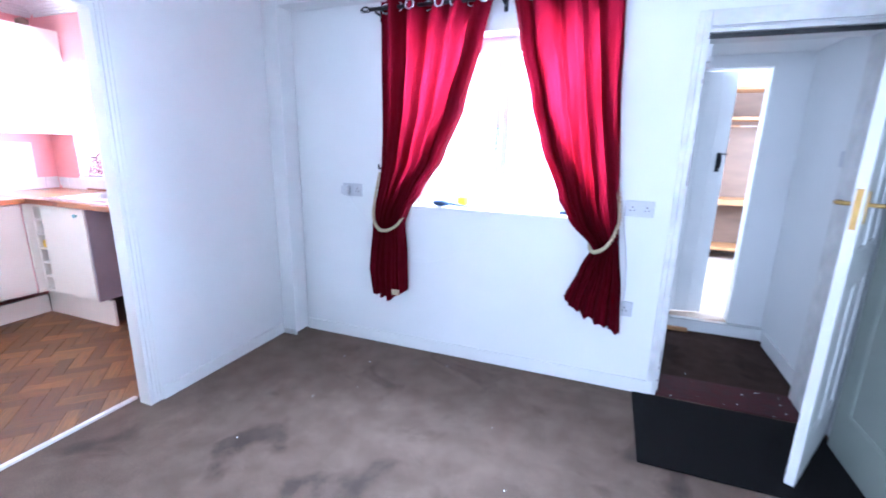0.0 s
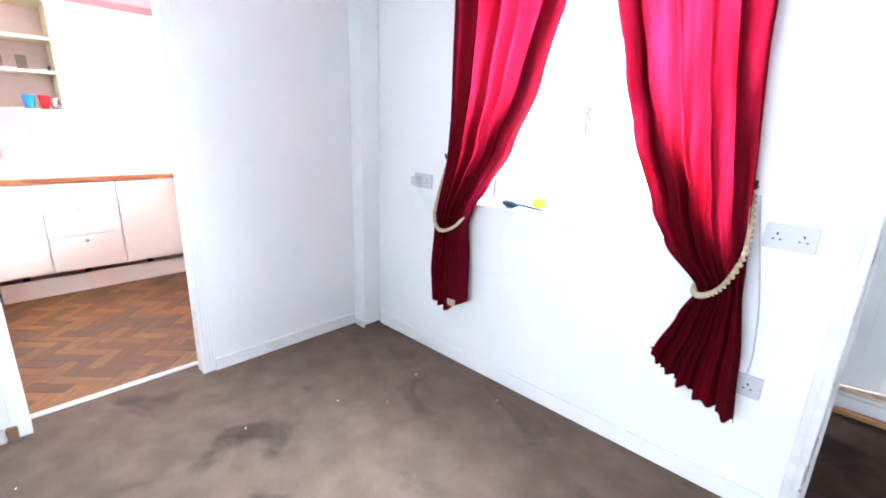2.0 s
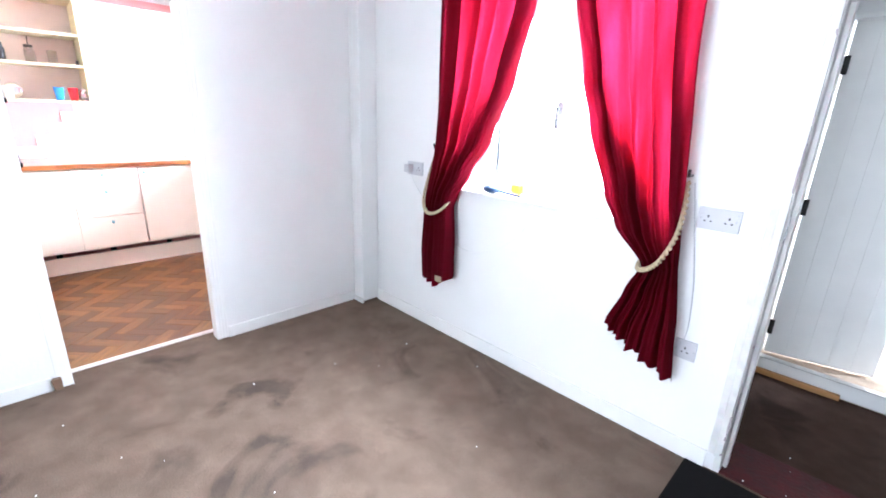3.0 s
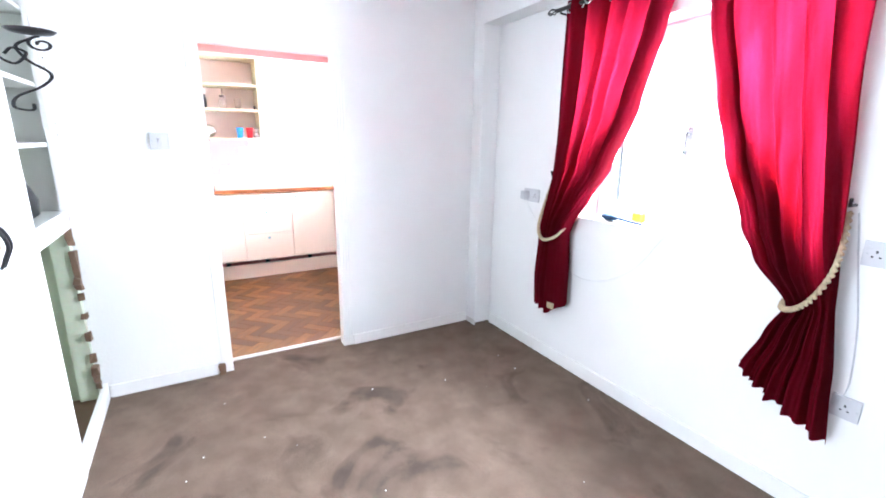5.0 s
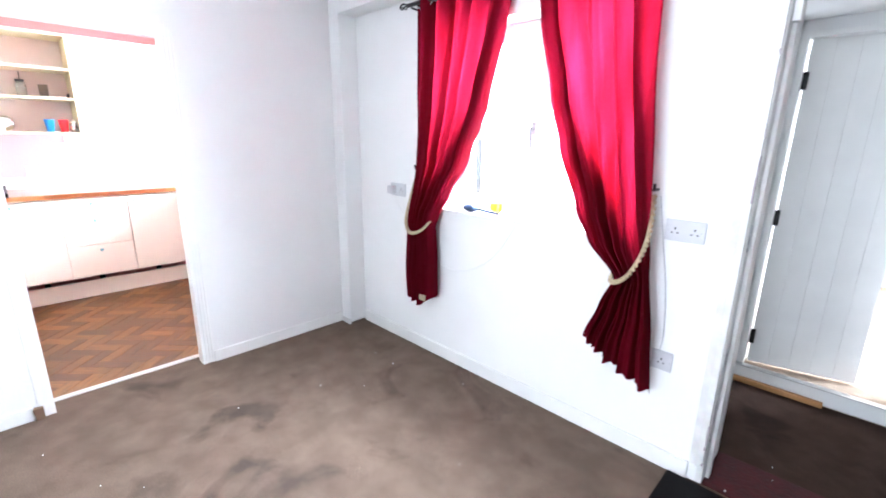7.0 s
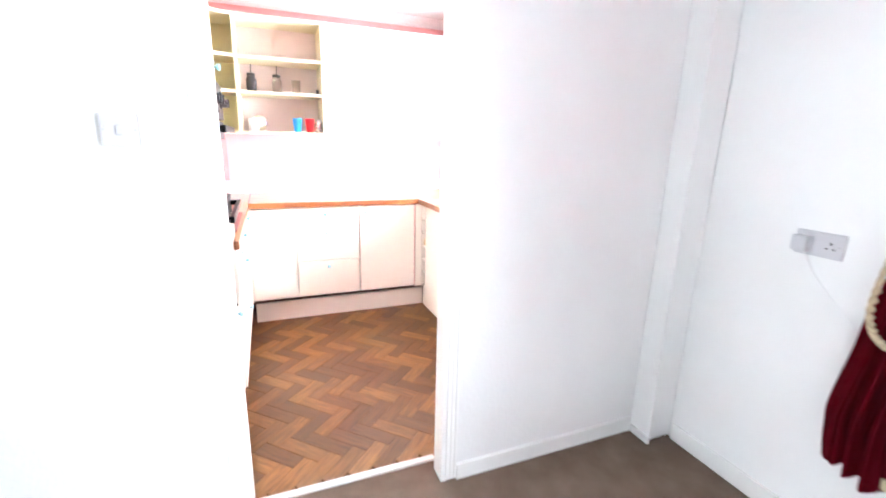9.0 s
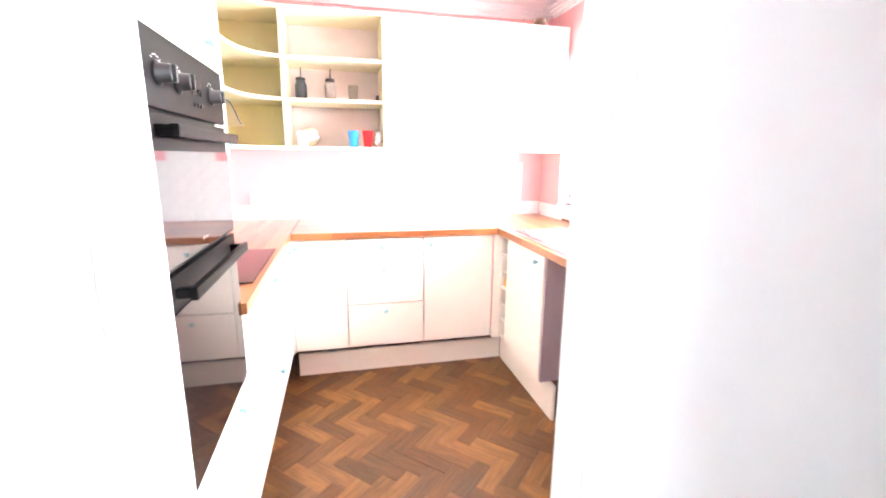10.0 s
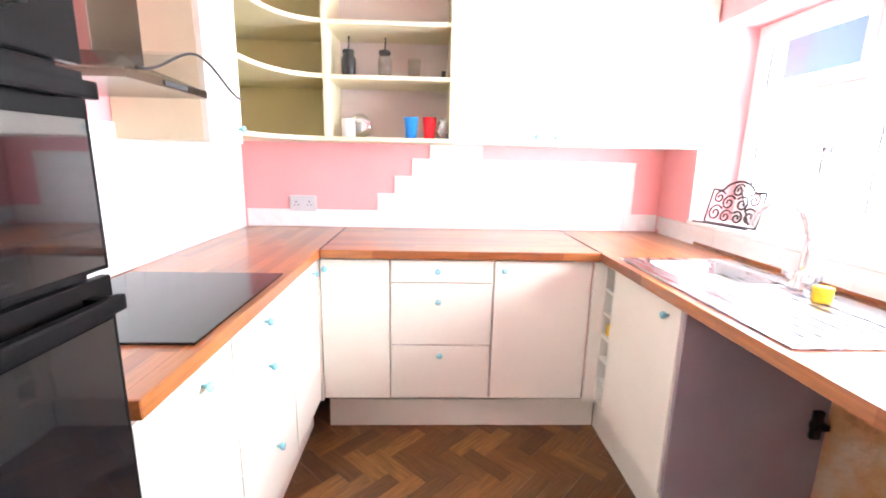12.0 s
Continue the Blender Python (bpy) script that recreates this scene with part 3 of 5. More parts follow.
curtain("curtain", [(2.2, 0.8), (1.6, 0.803), (1.25, 0.8), (0.86, 0.752), (0.56, 0.705), (0.5, 0.71), (0.3, 0.735)],
        [(2.2, 1.49), (1.95, 1.43), (1.6, 1.335), (1.3, 1.215), (1.1, 1.08), (0.97, 0.99), (0.89, 0.962), (0.7, 0.978), (0.3, 0.985)],
        2.185, lambda u: 0.385 + 0.1 * max(0, u - 0.55) + 0.015 * math.sin(u * 9), 5, 0.6, 0.88, "burgundy eyelet curtain tied back with cream rope", 3, 1)
curtain("curtain", [(2.2, 1.59), (1.95, 1.64), (1.6, 1.73), (1.4, 1.79), (1.12, 1.9), (1.0, 1.965), (0.855, 2.105), (0.72, 2.05), (0.54, 1.982), (0.3, 1.93)],
        [(2.2, 2.145), (1.75, 2.17), (1.2, 2.212), (0.9, 2.238), (0.6, 2.28), (0.3, 2.305)],
        2.185, lambda u: 0.54 - 0.17 * u ** 0.75 + 0.012 * math.sin(u * 30), 5, 2.2, 0.86, "burgundy eyelet curtain tied low, flared hem", 8, 0)


solo("curtain_lining", wobble(box(0.905, 0.958, 1.0, 1.006, 0.425, 0.46, 0.002), 0.006, 30), ROPE, (0.93, 1.0, 0.42), "turned up cream lining at the curtain hem", "lining")


def tieback(pts, hook, label):
    c = thing("curtain_tieback", hook, label, "tieback", "curtain tiebacks")
    line = spline(pts, 26)
    for k in range(2):
        tw = []
        for i, p in enumerate(line):
            a = i * 0.6 + math.pi * k
            tw.append(p + Vector((0.005 * math.cos(a), 0.005 * math.sin(a), 0.005 * math.sin(a))))
        part("rope_strand", tube(tw, 0.0062, 7), ROPE, c)
    hk = tube([(hook[0], WY, hook[2]), (hook[0], WY - 0.05, hook[2]), (hook[0] + 0.004, WY - 0.06, hook[2] + 0.025)], 0.006, 7)
    part("hook", hk, IRON, c, "black iron wall hook")


tieback([(0.77, 1.11, 1.2), (0.762, 1.06, 1.05), (0.775, 1.01, 0.92), (0.83, 0.985, 0.855), (0.9, 0.99, 0.86), (0.955, 1.02, 0.91), (0.95, 1.1, 1.0), (0.85, 1.12, 1.12), (0.775, 1.115, 1.2)], (0.77, 1.1, 1.225), "cream rope tieback on black hook")
tieback([(2.2, 1.11, 1.2), (2.222, 1.05, 1.09), (2.225, 1.0, 1.0), (2.19, 0.978, 0.9), (2.14, 0.985, 0.85), (2.1, 1.01, 0.848), (2.095, 1.1, 0.9), (2.16, 1.12, 1.1), (2.2, 1.115, 1.2)], (2.2, 1.1, 1.225), "thick cream rope tieback on black hook")


def rod():
    c = thing("curtain_rod", (1.5, 1.055, 2.14), "black iron curtain rod with open twist finials", "curtain rod")
    part("pole", lathe([(0.011, 0.755), (0.011, 2.3)], 12, (0, 1.055, 2.14), "x"), IRON, c)
    for x0, s in ((0.755, -1), (2.3, 1)):
        bm = bmesh.new()
        for k in range(4):
            a = math.pi * k / 2
            tube([(x0 + s * 0.07 * t, 1.055 + 0.018 * math.sin(math.pi * t) * math.cos(a + 2 * t), 2.14 + 0.018 * math.sin(math.pi * t) * math.sin(a + 2 * t)) for t in [i / 10 for i in range(11)]], 0.0035, 5, bm)
        part("finial", bm, IRON, c)
    for x in (0.78, 1.54, 2.26):
        bm = box(x - 0.012, x + 0.012, WY - 0.004, WY, 2.09, 2.16, 0.002)
        tube([(x, WY, 2.12), (x, 1.06, 2.125)], 0.006, 6, bm)
        part("bracket", bm, IRON, c)


rod()


# ---- sockets and switch plates ----
def socket_at(m, label, pins=2, w=0.147, name="wall_socket"):
    """A plate in the xz plane facing -y."""
    s = thing(name, (0, 0, 0), label, "socket" if pins else "switch plate")
    part("plate", box(-w / 2, w / 2, -0.011, 0, -0.043, 0.043, 0.004), PLASTIC, s)
    for k in range(pins):
        cx = (-0.036 + 0.072 * k) if pins == 2 else 0
        d = bmesh.new()
        add(d, cx - 0.003, cx + 0.003, -0.0125, -0.0112, 0.004, 0.013)
        add(d, cx - 0.014, cx - 0.007, -0.0125, -0.0112, -0.012, -0.007)
        add(d, cx + 0.007, cx + 0.014, -0.0125, -0.0112, -0.012, -0.007)
        part("pin_holes", d, DARK, s, "dark pin holes")
        rx = cx + (0.024 if k else -0.024)
        part("rocker", box(rx - 0.005, rx + 0.005, -0.015, -0.011, 0.012, 0.028, 0.001), PLASTIC, s)
    for x in (-w * 0.41, w * 0.41):
        part("screw", box(x - 0.003, x + 0.003, -0.0125, -0.011, -0.003, 0.003), STEEL, s)
    s.matrix_basis = m
    return s


sl = socket_at(pose(0.545, WY, 1.075), "white double wall socket with a plug in it")
part("plug", box(-0.066, -0.016, -0.05, -0.0115, -0.028, 0.026, 0.006), PLASTIC, sl, "white plug-in adaptor")
socket_at(pose(2.323, WY, 1.07), "white double wall socket beside the curtain")
socket_at(pose(2.308, WY, 0.5), "white single wall socket low on the wall", 1, 0.086)
pl = socket_at(pose(0, -0.964, 1.399, 0, 0, 90), "white blank switch plate with one rocker", 0, 0.086, "switch_plate")
part("rocker", box(-0.008, 0.008, -0.015, -0.011, -0.014, 0.014, 0.002), PLASTIC, pl)
solo("cable", tube(spline([(0.51, 1.12, 1.05), (0.56, 1.135, 0.96), (0.68, 1.137, 0.84), (0.8, 1.137, 0.72), (1.0, 1.137, 0.63), (1.2, 1.137, 0.66), (1.38, 1.137, 0.78), (1.5, 1.137, 0.95), (1.52, 1.128, 0.985)], 8), 0.0022, 6), WHITE, (0.51, 1.12, 1.05), "thin white cable drooping along the wall", "cable")


solo("cable", tube(spline([(2.215, 1.138, 1.2), (2.25, 1.139, 1.0), (2.285, 1.139, 0.8), (2.3, 1.139, 0.62), (2.296, 1.138, 0.545)], 8), 0.0025, 6), PLASTIC, (2.25, 1.138, 0.54), "thin white cable running down to the low socket", "cable")

# ---- things on the window board ----
def dish_brush():
    b = thing("scrubbing_brush", (1.2, 1.2, 1.0), "dark blue plastic brush lying on the sill", "brush")
    hd = lathe([(0.004, -0.055), (0.02, -0.045), (0.03, -0.02), (0.032, 0.01), (0.02, 0.045), (0.008, 0.06)], 14, (1.17, 1.17, 1.022), "x")
    for v in hd.verts:
        v.co.z = 1.022 + (v.co.z - 1.022) * 0.66
    part("head", hd, BRUSH, b)
    part("grip", tube(spline([(1.22, 1.175, 1.022), (1.28, 1.18, 1.015), (1.36, 1.185, 1.009)], 5), lambda t: 0.009 - 0.003 * t, 8), BRUSH, b)


dish_brush()
solo("sponge", box(1.26, 1.31, 1.235, 1.28, 1.0, 1.055, 0.008), YELLOW, (1.285, 1.26, 1.0), "yellow sponge block on the sill", "sponge")
solo("clip", wobble(box(1.9, 1.98, 1.2, 1.225, 1.0, 1.018, 0.005), 0.004, 40), BRUSH, (1.94, 1.21, 1.0), "small dark blue plastic clip on the sill", "clip")
solo("offcut", box(1.5, 1.58, 1.17, 1.19, 1.0, 1.006, 0.001), STEEL, (1.54, 1.18, 1.0), "thin grey metal strip lying on the sill", "strip")


# ---- alcove cupboard with the missing lower door ----
def alcove():
    y0, y1 = -1.86, -1.38
    c = thing("alcove_cupboard", (0.34, -1.6, 0), "white built-in alcove cupboard, door missing, shelves bare", "cupboard")
    part("back_panel", box(0.002, 0.66, y0 - 0.02, y0, 0.0, 2.44), OLIVE, c, "yellowed cream back panel")
    ff = bmesh.new()
    for b in ((0.002, 0.1, 0.98, 2.44), (0.645, 0.66, 0.1, 2.44), (0.1, 0.645, 0.98, 1.07), (0.1, 0.645, 2.32, 2.44)):
        add(ff, b[0], b[1], y1 - 0.02, y1, b[2], b[3])
    part("face_frame", ff, GLOSS, c)
    part("base_board", box(0.02, 0.68, y1 - 0.005, y1 + 0.018, 0.001, 0.1, 0.004), GLOSS, c)
    part("side_strip", box(0.002, 0.085, y1, y1 + 0.012, 1.07, 2.44, 0.003), GLOSS, c)
    for z in (1.06, 1.39, 1.65, 1.96):
        part("shelf", box(0.004, 0.64, y0, y1 - 0.022, z - 0.02, z, 0.002), GLOSS, c)
    for z in (1.42, 1.47, 1.72, 1.76):
        st = bmesh.new()
        add(st, 0.045, 0.053, y1 + 0.012, y1 + 0.015, z, z + 0.006)
        part("screw_hole", st, DARK, c)
    torn = wobble(box(0.003, 0.05, y1 - 0.1, y1 - 0.022, 0.03, 0.97), 0.012, 14)
    part("inner_wall", box(0.003, 0.012, y0, y1 - 0.1, 0.03, 0.97), OLIVE, c)
    part("torn_plaster", torn, OLIVE, c, "torn plaster with old green paint")
    rng = random.Random(4)
    z = 0.1
    while z < 0.96:
        h = rng.choice((0.015, 0.03, 0.06, 0.13)) * rng.uniform(0.7, 1.3)
        splinter = box(0.046, 0.058 + rng.uniform(0.0, 0.026), y1 - 0.03, y1 - 0.001, z, z + h)
        part("splinter", wobble(splinter, 0.011, 33), BROWNBOARD, c, "splintered bare wood edge")
        z += h * rng.uniform(1.0, 1.3) + rng.choice((0, 0.01, 0.07))
    part("inner_side", box(0.62, 0.64, y0, y1 - 0.022, 0.0, 2.4), OLIVE, c)
    part("cupboard_floor", box(0.004, 0.64, y0, y1 - 0.022, 0.0, 0.03), BROWNBOARD, c)


alcove()
built("wall_cupboard_front", box(0.672, 1.5, -1.9, -1.36, 0.0, 2.449), WHITE, "white wall panel beside the alcove cupboard", "wall")
built("wall_cupboard_back", box(0.0, 0.66, -1.95, -1.885, 0.0, 2.449), WHITE, "wall behind the alcove cupboard", "wall")
rng = random.Random(9)
for k in range(7):
    x, y, s = rng.uniform(0.12, 0.55), rng.uniform(-1.8, -1.45), rng.uniform(0.012, 0.035)
    solo("rubble", wobble(box(x - s, x + s, y - s, y + s * 0.7, 0.03, 0.03 + s, 0.004), 0.006, 30), (CEIL, BARE, DARK)[k % 3], (x, y, 0.03), "broken plaster and rubbish in the cupboard", "rubble", "cupboard rubble")
solo("shoe_bag", wobble(lathe([(0.03, 0), (0.06, 0.02), (0.065, 0.08), (0.045, 0.14), (0.02, 0.2)], 14, (0.25, -1.5, 1.06)), 0.01, 12), BLACKJAR, (0.25, -1.5, 1.06), "crumpled black bag on the cupboard shelf", "bag")


def spiral(c, r, turns, a0, y, s=1, n=26):
    return [(c[0] + 0, c[1] + s * r * (1 - 0.75 * i / n) * math.cos(a0 + 2 * math.pi * turns * i / n), c[2] + r * (1 - 0.75 * i / n) * math.sin(a0 + 2 * math.pi * turns * i / n)) for i in range(n + 1)]


def sconce():
    x, y = 0.74, -1.36
    s = thing("wall_sconce", (x, y, 1.7), "black wrought iron candle sconce with scrolled arm", "sconce")
    part("wall_plate", lathe([(0.035, 0.0), (0.035, 0.006), (0.012, 0.012)], 18, (x, y, 1.66), "y"), IRON, s)
    arm = tube(spline([(x, y + 0.01, 1.66), (x, y + 0.05, 1.63), (x, y + 0.08, 1.68), (x, y + 0.05, 1.7), (x, y + 0.03, 1.67)], 8), 0.005, 7)
    tube(spline([(x, y + 0.1, 1.75), (x, y + 0.06, 1.71), (x, y + 0.08, 1.65), (x, y + 0.13, 1.59), (x, y + 0.1, 1.53), (x, y + 0.04, 1.48), (x, y + 0.03, 1.43), (x, y + 0.07, 1.42), (x, y + 0.075, 1.45)], 8), 0.005, 7, arm)
    tube(spiral((x, y + 0.12, 1.725), 0.035, 1.3, 1.6, 0), 0.005, 7, arm)
    part("scroll_arm", arm, IRON, s)
    part("candle_dish", lathe([(0.01, 1.765), (0.05, 1.772), (0.062, 1.785), (0.06, 1.787), (0.045, 1.777), (0.008, 1.775)], 20, (x, y + 0.1, 0)), IRON, s)
    s.scale, s.location.z = (1, 1.12, 0.7), 1.7


sconce()


def hook_rack():
    x, y = 1.1, -1.36
    s = thing("wall_hook", (x, y, 1.11), "black iron twin hook on a small wood block", "hook")
    part("block", box(x - 0.03, x + 0.03, y, y + 0.018, 1.09, 1.115, 0.003), WOODBLOCK, s)
    for d in (-0.012, 0.012):
        part("prong", tube(spline([(x + d, y + 0.004, 1.17), (x + d, y + 0.03, 1.155), (x + d, y + 0.045, 1.11), (x + d, y + 0.03, 1.065), (x + d, y + 0.02, 1.04)], 8), lambda t: 0.007 - 0.003 * t, 7), IRON, s)


hook_rack()


# ---- hall door, mat, hall ----
def panelled_leaf(name, w, h, label, material, panels, th=0.036):
    """A leaf from the hinge at x=0 to x=w, y 0..th."""
    d = thing(name, (0, 0, 0), label, "door")
    part("leaf", box(0, w, 0.006, th - 0.006, 0, h, 0.001), material, d)
    rails = bmesh.new()
    for y0, y1 in ((0.0, 0.0065), (th - 0.0065, th)):
        cols = sorted({(p[0], p[1]) for p in panels})
        last = 0
        for a, b in cols:
            add(rails, last, a, y0, y1, 0, h)
            zs = sorted((p[2], p[3]) for p in panels if (p[0], p[1]) == (a, b))
            zl = 0
            for za, zb in zs:
                add(rails, a, b, y0, y1, zl, za)
                zl = zb
            add(rails, a, b, y0, y1, zl, h)
            last = b
        add(rails, last, w, y0, y1, 0, h)
    part("stiles_and_rails", rails, material, d)
    for a, b, za, zb in panels:
        m = bmesh.new()
        for y0, y1 in ((0.001, 0.008), (th - 0.008, th - 0.001)):
            for q in ((a, a + 0.014, za, zb), (b - 0.014, b, za, zb), (a + 0.014, b - 0.014, za, za + 0.014), (a + 0.014, b - 0.014, zb - 0.014, zb)):
                add(m, q[0], q[1], y0, y1, q[2], q[3], 0.003)
        part("panel_moulding", m, material, d)
    return d


leaf = panelled_leaf("door_1", 0.62, 1.93, "white painted panelled door standing half open", GLOSS, [(0.1, 0.28, 0.2, 0.85), (0.34, 0.52, 0.2, 0.85), (0.1, 0.28, 1.0, 1.78), (0.34, 0.52, 1.0, 1.78)])
tagged(leaf, kind="structure")
for side, s in ((0.0, -1), (0.036, 1)):
    h = part("handle_plate", box(0.552, 0.578, *sorted((side, side + s * 0.005)), 1.12, 1.24, 0.002), BRASS, leaf, "brass lever handle plate")
    part("lever", tube(spline([(0.565, side, 1.19), (0.565, side + s * 0.045, 1.19), (0.53, side + s * 0.055, 1.19), (0.46, side + s * 0.05, 1.185)], 6), 0.0085, 8), BRASS, h, "brass lever")
part("latch_plate", box(0.6195, 0.6215, 0.008, 0.028, 1.1, 1.25), BRASS, leaf)
leaf.matrix_basis = pose(3.292, 1.135, 0.012, 0, 0, 240)

# shut side door; the shade it stands in is put into its colour
built_door = panelled_leaf("door_2", 0.86, 1.98, "greenish white four panel door, shut, colour darkened for shade", DOORSHADE, [(0.1, 0.39, 0.22, 0.85), (0.47, 0.76, 0.22, 0.85), (0.1, 0.39, 1.02, 1.82), (0.47, 0.76, 1.02, 1.82)])
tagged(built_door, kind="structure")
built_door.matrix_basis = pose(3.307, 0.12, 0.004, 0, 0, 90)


def hall_frame():
    d = thing("door_frame", (2.9, 1.28, 0), "chipped white frame of the hall doorway", "door frame", kind="structure")
    part("side_lining", wobble(box(2.505, 2.53, WY - 0.002, 1.42, 0.002, 1.945, 0.003), 0.0015, 30), CHIPPED, d)
    part("side_lining", box(3.25, 3.269, WY + 0.01, 1.42, 0.002, 1.945, 0.003), CHIPPED, d)
    part("head_lining", box(2.531, 3.249, WY + 0.002, 1.42, 1.925, 1.944, 0.002), CHIPPED, d)
    a = bmesh.new()
    add(a, 2.475, 2.502, WY - 0.016, WY - 0.001, 0.09, 2.02, 0.003)
    add(a, 2.5, 2.527, WY - 0.024, WY - 0.003, 0.09, 2.02, 0.004)
    part("architrave", wobble(a, 0.002, 25), CHIPPED, d)
    part("architrave_head", box(2.528, 3.3, WY - 0.02, WY - 0.001, 1.95, 2.02, 0.004), CHIPPED, d)
    part("seal", box(2.535, 3.245, WY + 0.03, WY + 0.045, 1.905, 1.924), DARK, d, "dark draught gap under the head")
    rng = random.Random(31)
    for q in range(15):
        z, h = 0.1 + 1.7 * rng.random() ** 1.4, rng.choice((0.01, 0.02, 0.05, 0.09))
        if q % 2:
            chip = box(2.5295, 2.532, WY + 0.004, WY + 0.006 + rng.uniform(0.003, 0.012), z, z + h)
        else:
            chip = box(2.525 - rng.uniform(0.0, 0.006), 2.5285, WY - 0.026, WY - 0.02, z, z + h)
        part("bare_chip", wobble(chip, 0.003, 60), MAUVE, d, "bare grey wood where paint has chipped")
    part("stop", box(2.5305, 2.545, 1.2, 1.24, 0.002, 1.92, 0.002), CHIPPED, d)
    k = bmesh.new()
    add(k, 2.52, 2.533, 1.16, 1.185, 1.02, 1.12, 0.002)
    part("keep", k, STEEL, d, "worn metal latch keep")
    hb = box(2.531, 2.555, 1.17, 1.2, 1.8, 1.88, 0.004)
    part("hinge_block", hb, CHIPPED, d)


hall_frame()
built("threshold_red", box(2.505, 3.31, 1.152, 1.431, -0.1, 0.004, 0.003), RED, "worn dark red painted threshold", "threshold")
solo("door_mat", box(2.402, 3.285, 0.505, 1.122, 0.001, 0.012, 0.004), MAT, (2.86, 0.8, 0.001), "black ribbed rubber door mat on the carpet", "mat")
rng = random.Random(21)
bits = bmesh.new()
for k in range(26):
    x, y, s = rng.uniform(0.3, 2.9), rng.uniform(-1.0, 1.0), rng.uniform(0.0012, 0.003)
    add(bits, x - s, x + s, y - s, y + s, 0.0, s)
for k in range(18):
    x, y, s = rng.uniform(2.57, 3.2), rng.uniform(1.0, 1.5), rng.uniform(0.0012, 0.003)
    add(bits, x - s, x + s, y - s, y + s, 0.006, 0.006 + s)
solo("paint_flakes", bits, CEIL, (1.5, 0, 0), "white crumbs and paint flakes on the carpet", "debris", kind="stuff")
st = thing("step", (2.9, 2.2, 0), "low white step with an aluminium carpet strip", "step", kind="structure")
part("riser", box(2.4, 3.33, 2.266, 2.284, 0.0, 0.088, 0.003), GLOSS, st)
part("carpet_strip", box(2.4, 3.33, 2.255, 2.3, 0.09, 0.098, 0.003), ALU, st, "silver carpet strip")
solo("wood_batten", box(2.41, 2.84, 2.222, 2.249, 0.0, 0.03, 0.003), PINE, (2.7, 2.16, 0), "loose pine batten lying against the step", "batten")
nd = bmesh.new()
for b in ((2.425, 2.447, 0.1, 1.935), (3.105, 3.13, 0.1, 1.935), (2.425, 3.13, 1.935, 1.96)):
    add(nd, b[0], b[1], 2.285, 2.4, b[2], b[3], 0.003)
built("trim_inner_frame", nd, GLOSS, "white frame of the inner doorway", "door frame")


def board_door():
    d = thing("door_3", (0, 0, 0), "white ledged board door standing ajar", "door", kind="structure")
    for k in range(5):
        part("board", box(0.1 * k, 0.1 * k + 0.0994, 0, 0.022, 0, 1.83, 0.0015), GLOSS, d)
    for z in (0.15, 0.8, 1.5):
        part("ledge", box(0.02, 0.47, 0.0225, 0.045, z, z + 0.11, 0.003), GLOSS, d)
    for z in (0.12, 0.85, 1.58):
        part("hinge", box(-0.012, 0.012, -0.012, 0.0, z, z + 0.09, 0.003), IRON, d, "black steel hinge")
    lt = box(0.435, 0.465, -0.006, -0.0005, 1.12, 1.26, 0.002)
    tube(spline([(0.45, -0.006, 1.25), (0.45, -0.04, 1.23), (0.45, -0.04, 1.16), (0.45, -0.006, 1.14)], 6), 0.005, 6, lt)
    add(lt, 0.45, 0.51, -0.01, -0.006, 1.245, 1.255)
    part("thumb_latch", lt, IRON, d, "black thumb latch")
    d.matrix_basis = pose(2.459, 2.335, 0.105, 0, 0, 13)


board_door()


def bookcase():
    b = thing("shelf_unit", (3.75, 4.75, 0.09), "open pine shelf unit with brown back board", "shelves")
    x0, x1, y0, y1 = 3.36, 4.3, 4.6, 4.97
    part("back_board", box(x0, x1, y1, y1 + 0.01, 0.1, 2.05), BROWNBOARD, b)
    part("side_board", box(x0 - 0.02, x0, y0, y1 + 0.01, 0.1, 2.05, 0.002), PINE, b)
    part("side_board", box(x1, x1 + 0.02, y0, y1 + 0.01, 0.1, 2.05, 0.002), PINE, b)
    for z in (0.2, 0.75, 1.72, 2.05):
        part("shelf_board", box(x0, x1, y0, y1, z, z + 0.035 + (0.03 if z == 0.75 else 0), 0.003), PINE, b)
    part("rail", tube([(x0, 4.75, 1.66), (x1, 4.75, 1.66)], 0.012, 8), CHROME, b)


bookcase()
socket_at(pose(3.33, 1.6, 1.35, 0, 0, -90), "white single light switch on the hall wall", 0, 0.086, "light_switch")


# ---- kitchen: units ----
def knob(parent, at, axis="y"):
    s = 1
    prof = [(0.005, 0), (0.005, 0.01), (0.011, 0.013), (0.0135, 0.019), (0.011, 0.025), (0.003, 0.027)]
    if axis == "-y":
        prof = [(r, -h) for r, h in prof]
    part("knob", lathe(prof, 12, at, axis[-1]), KNOB, parent, "pale blue glass knob")


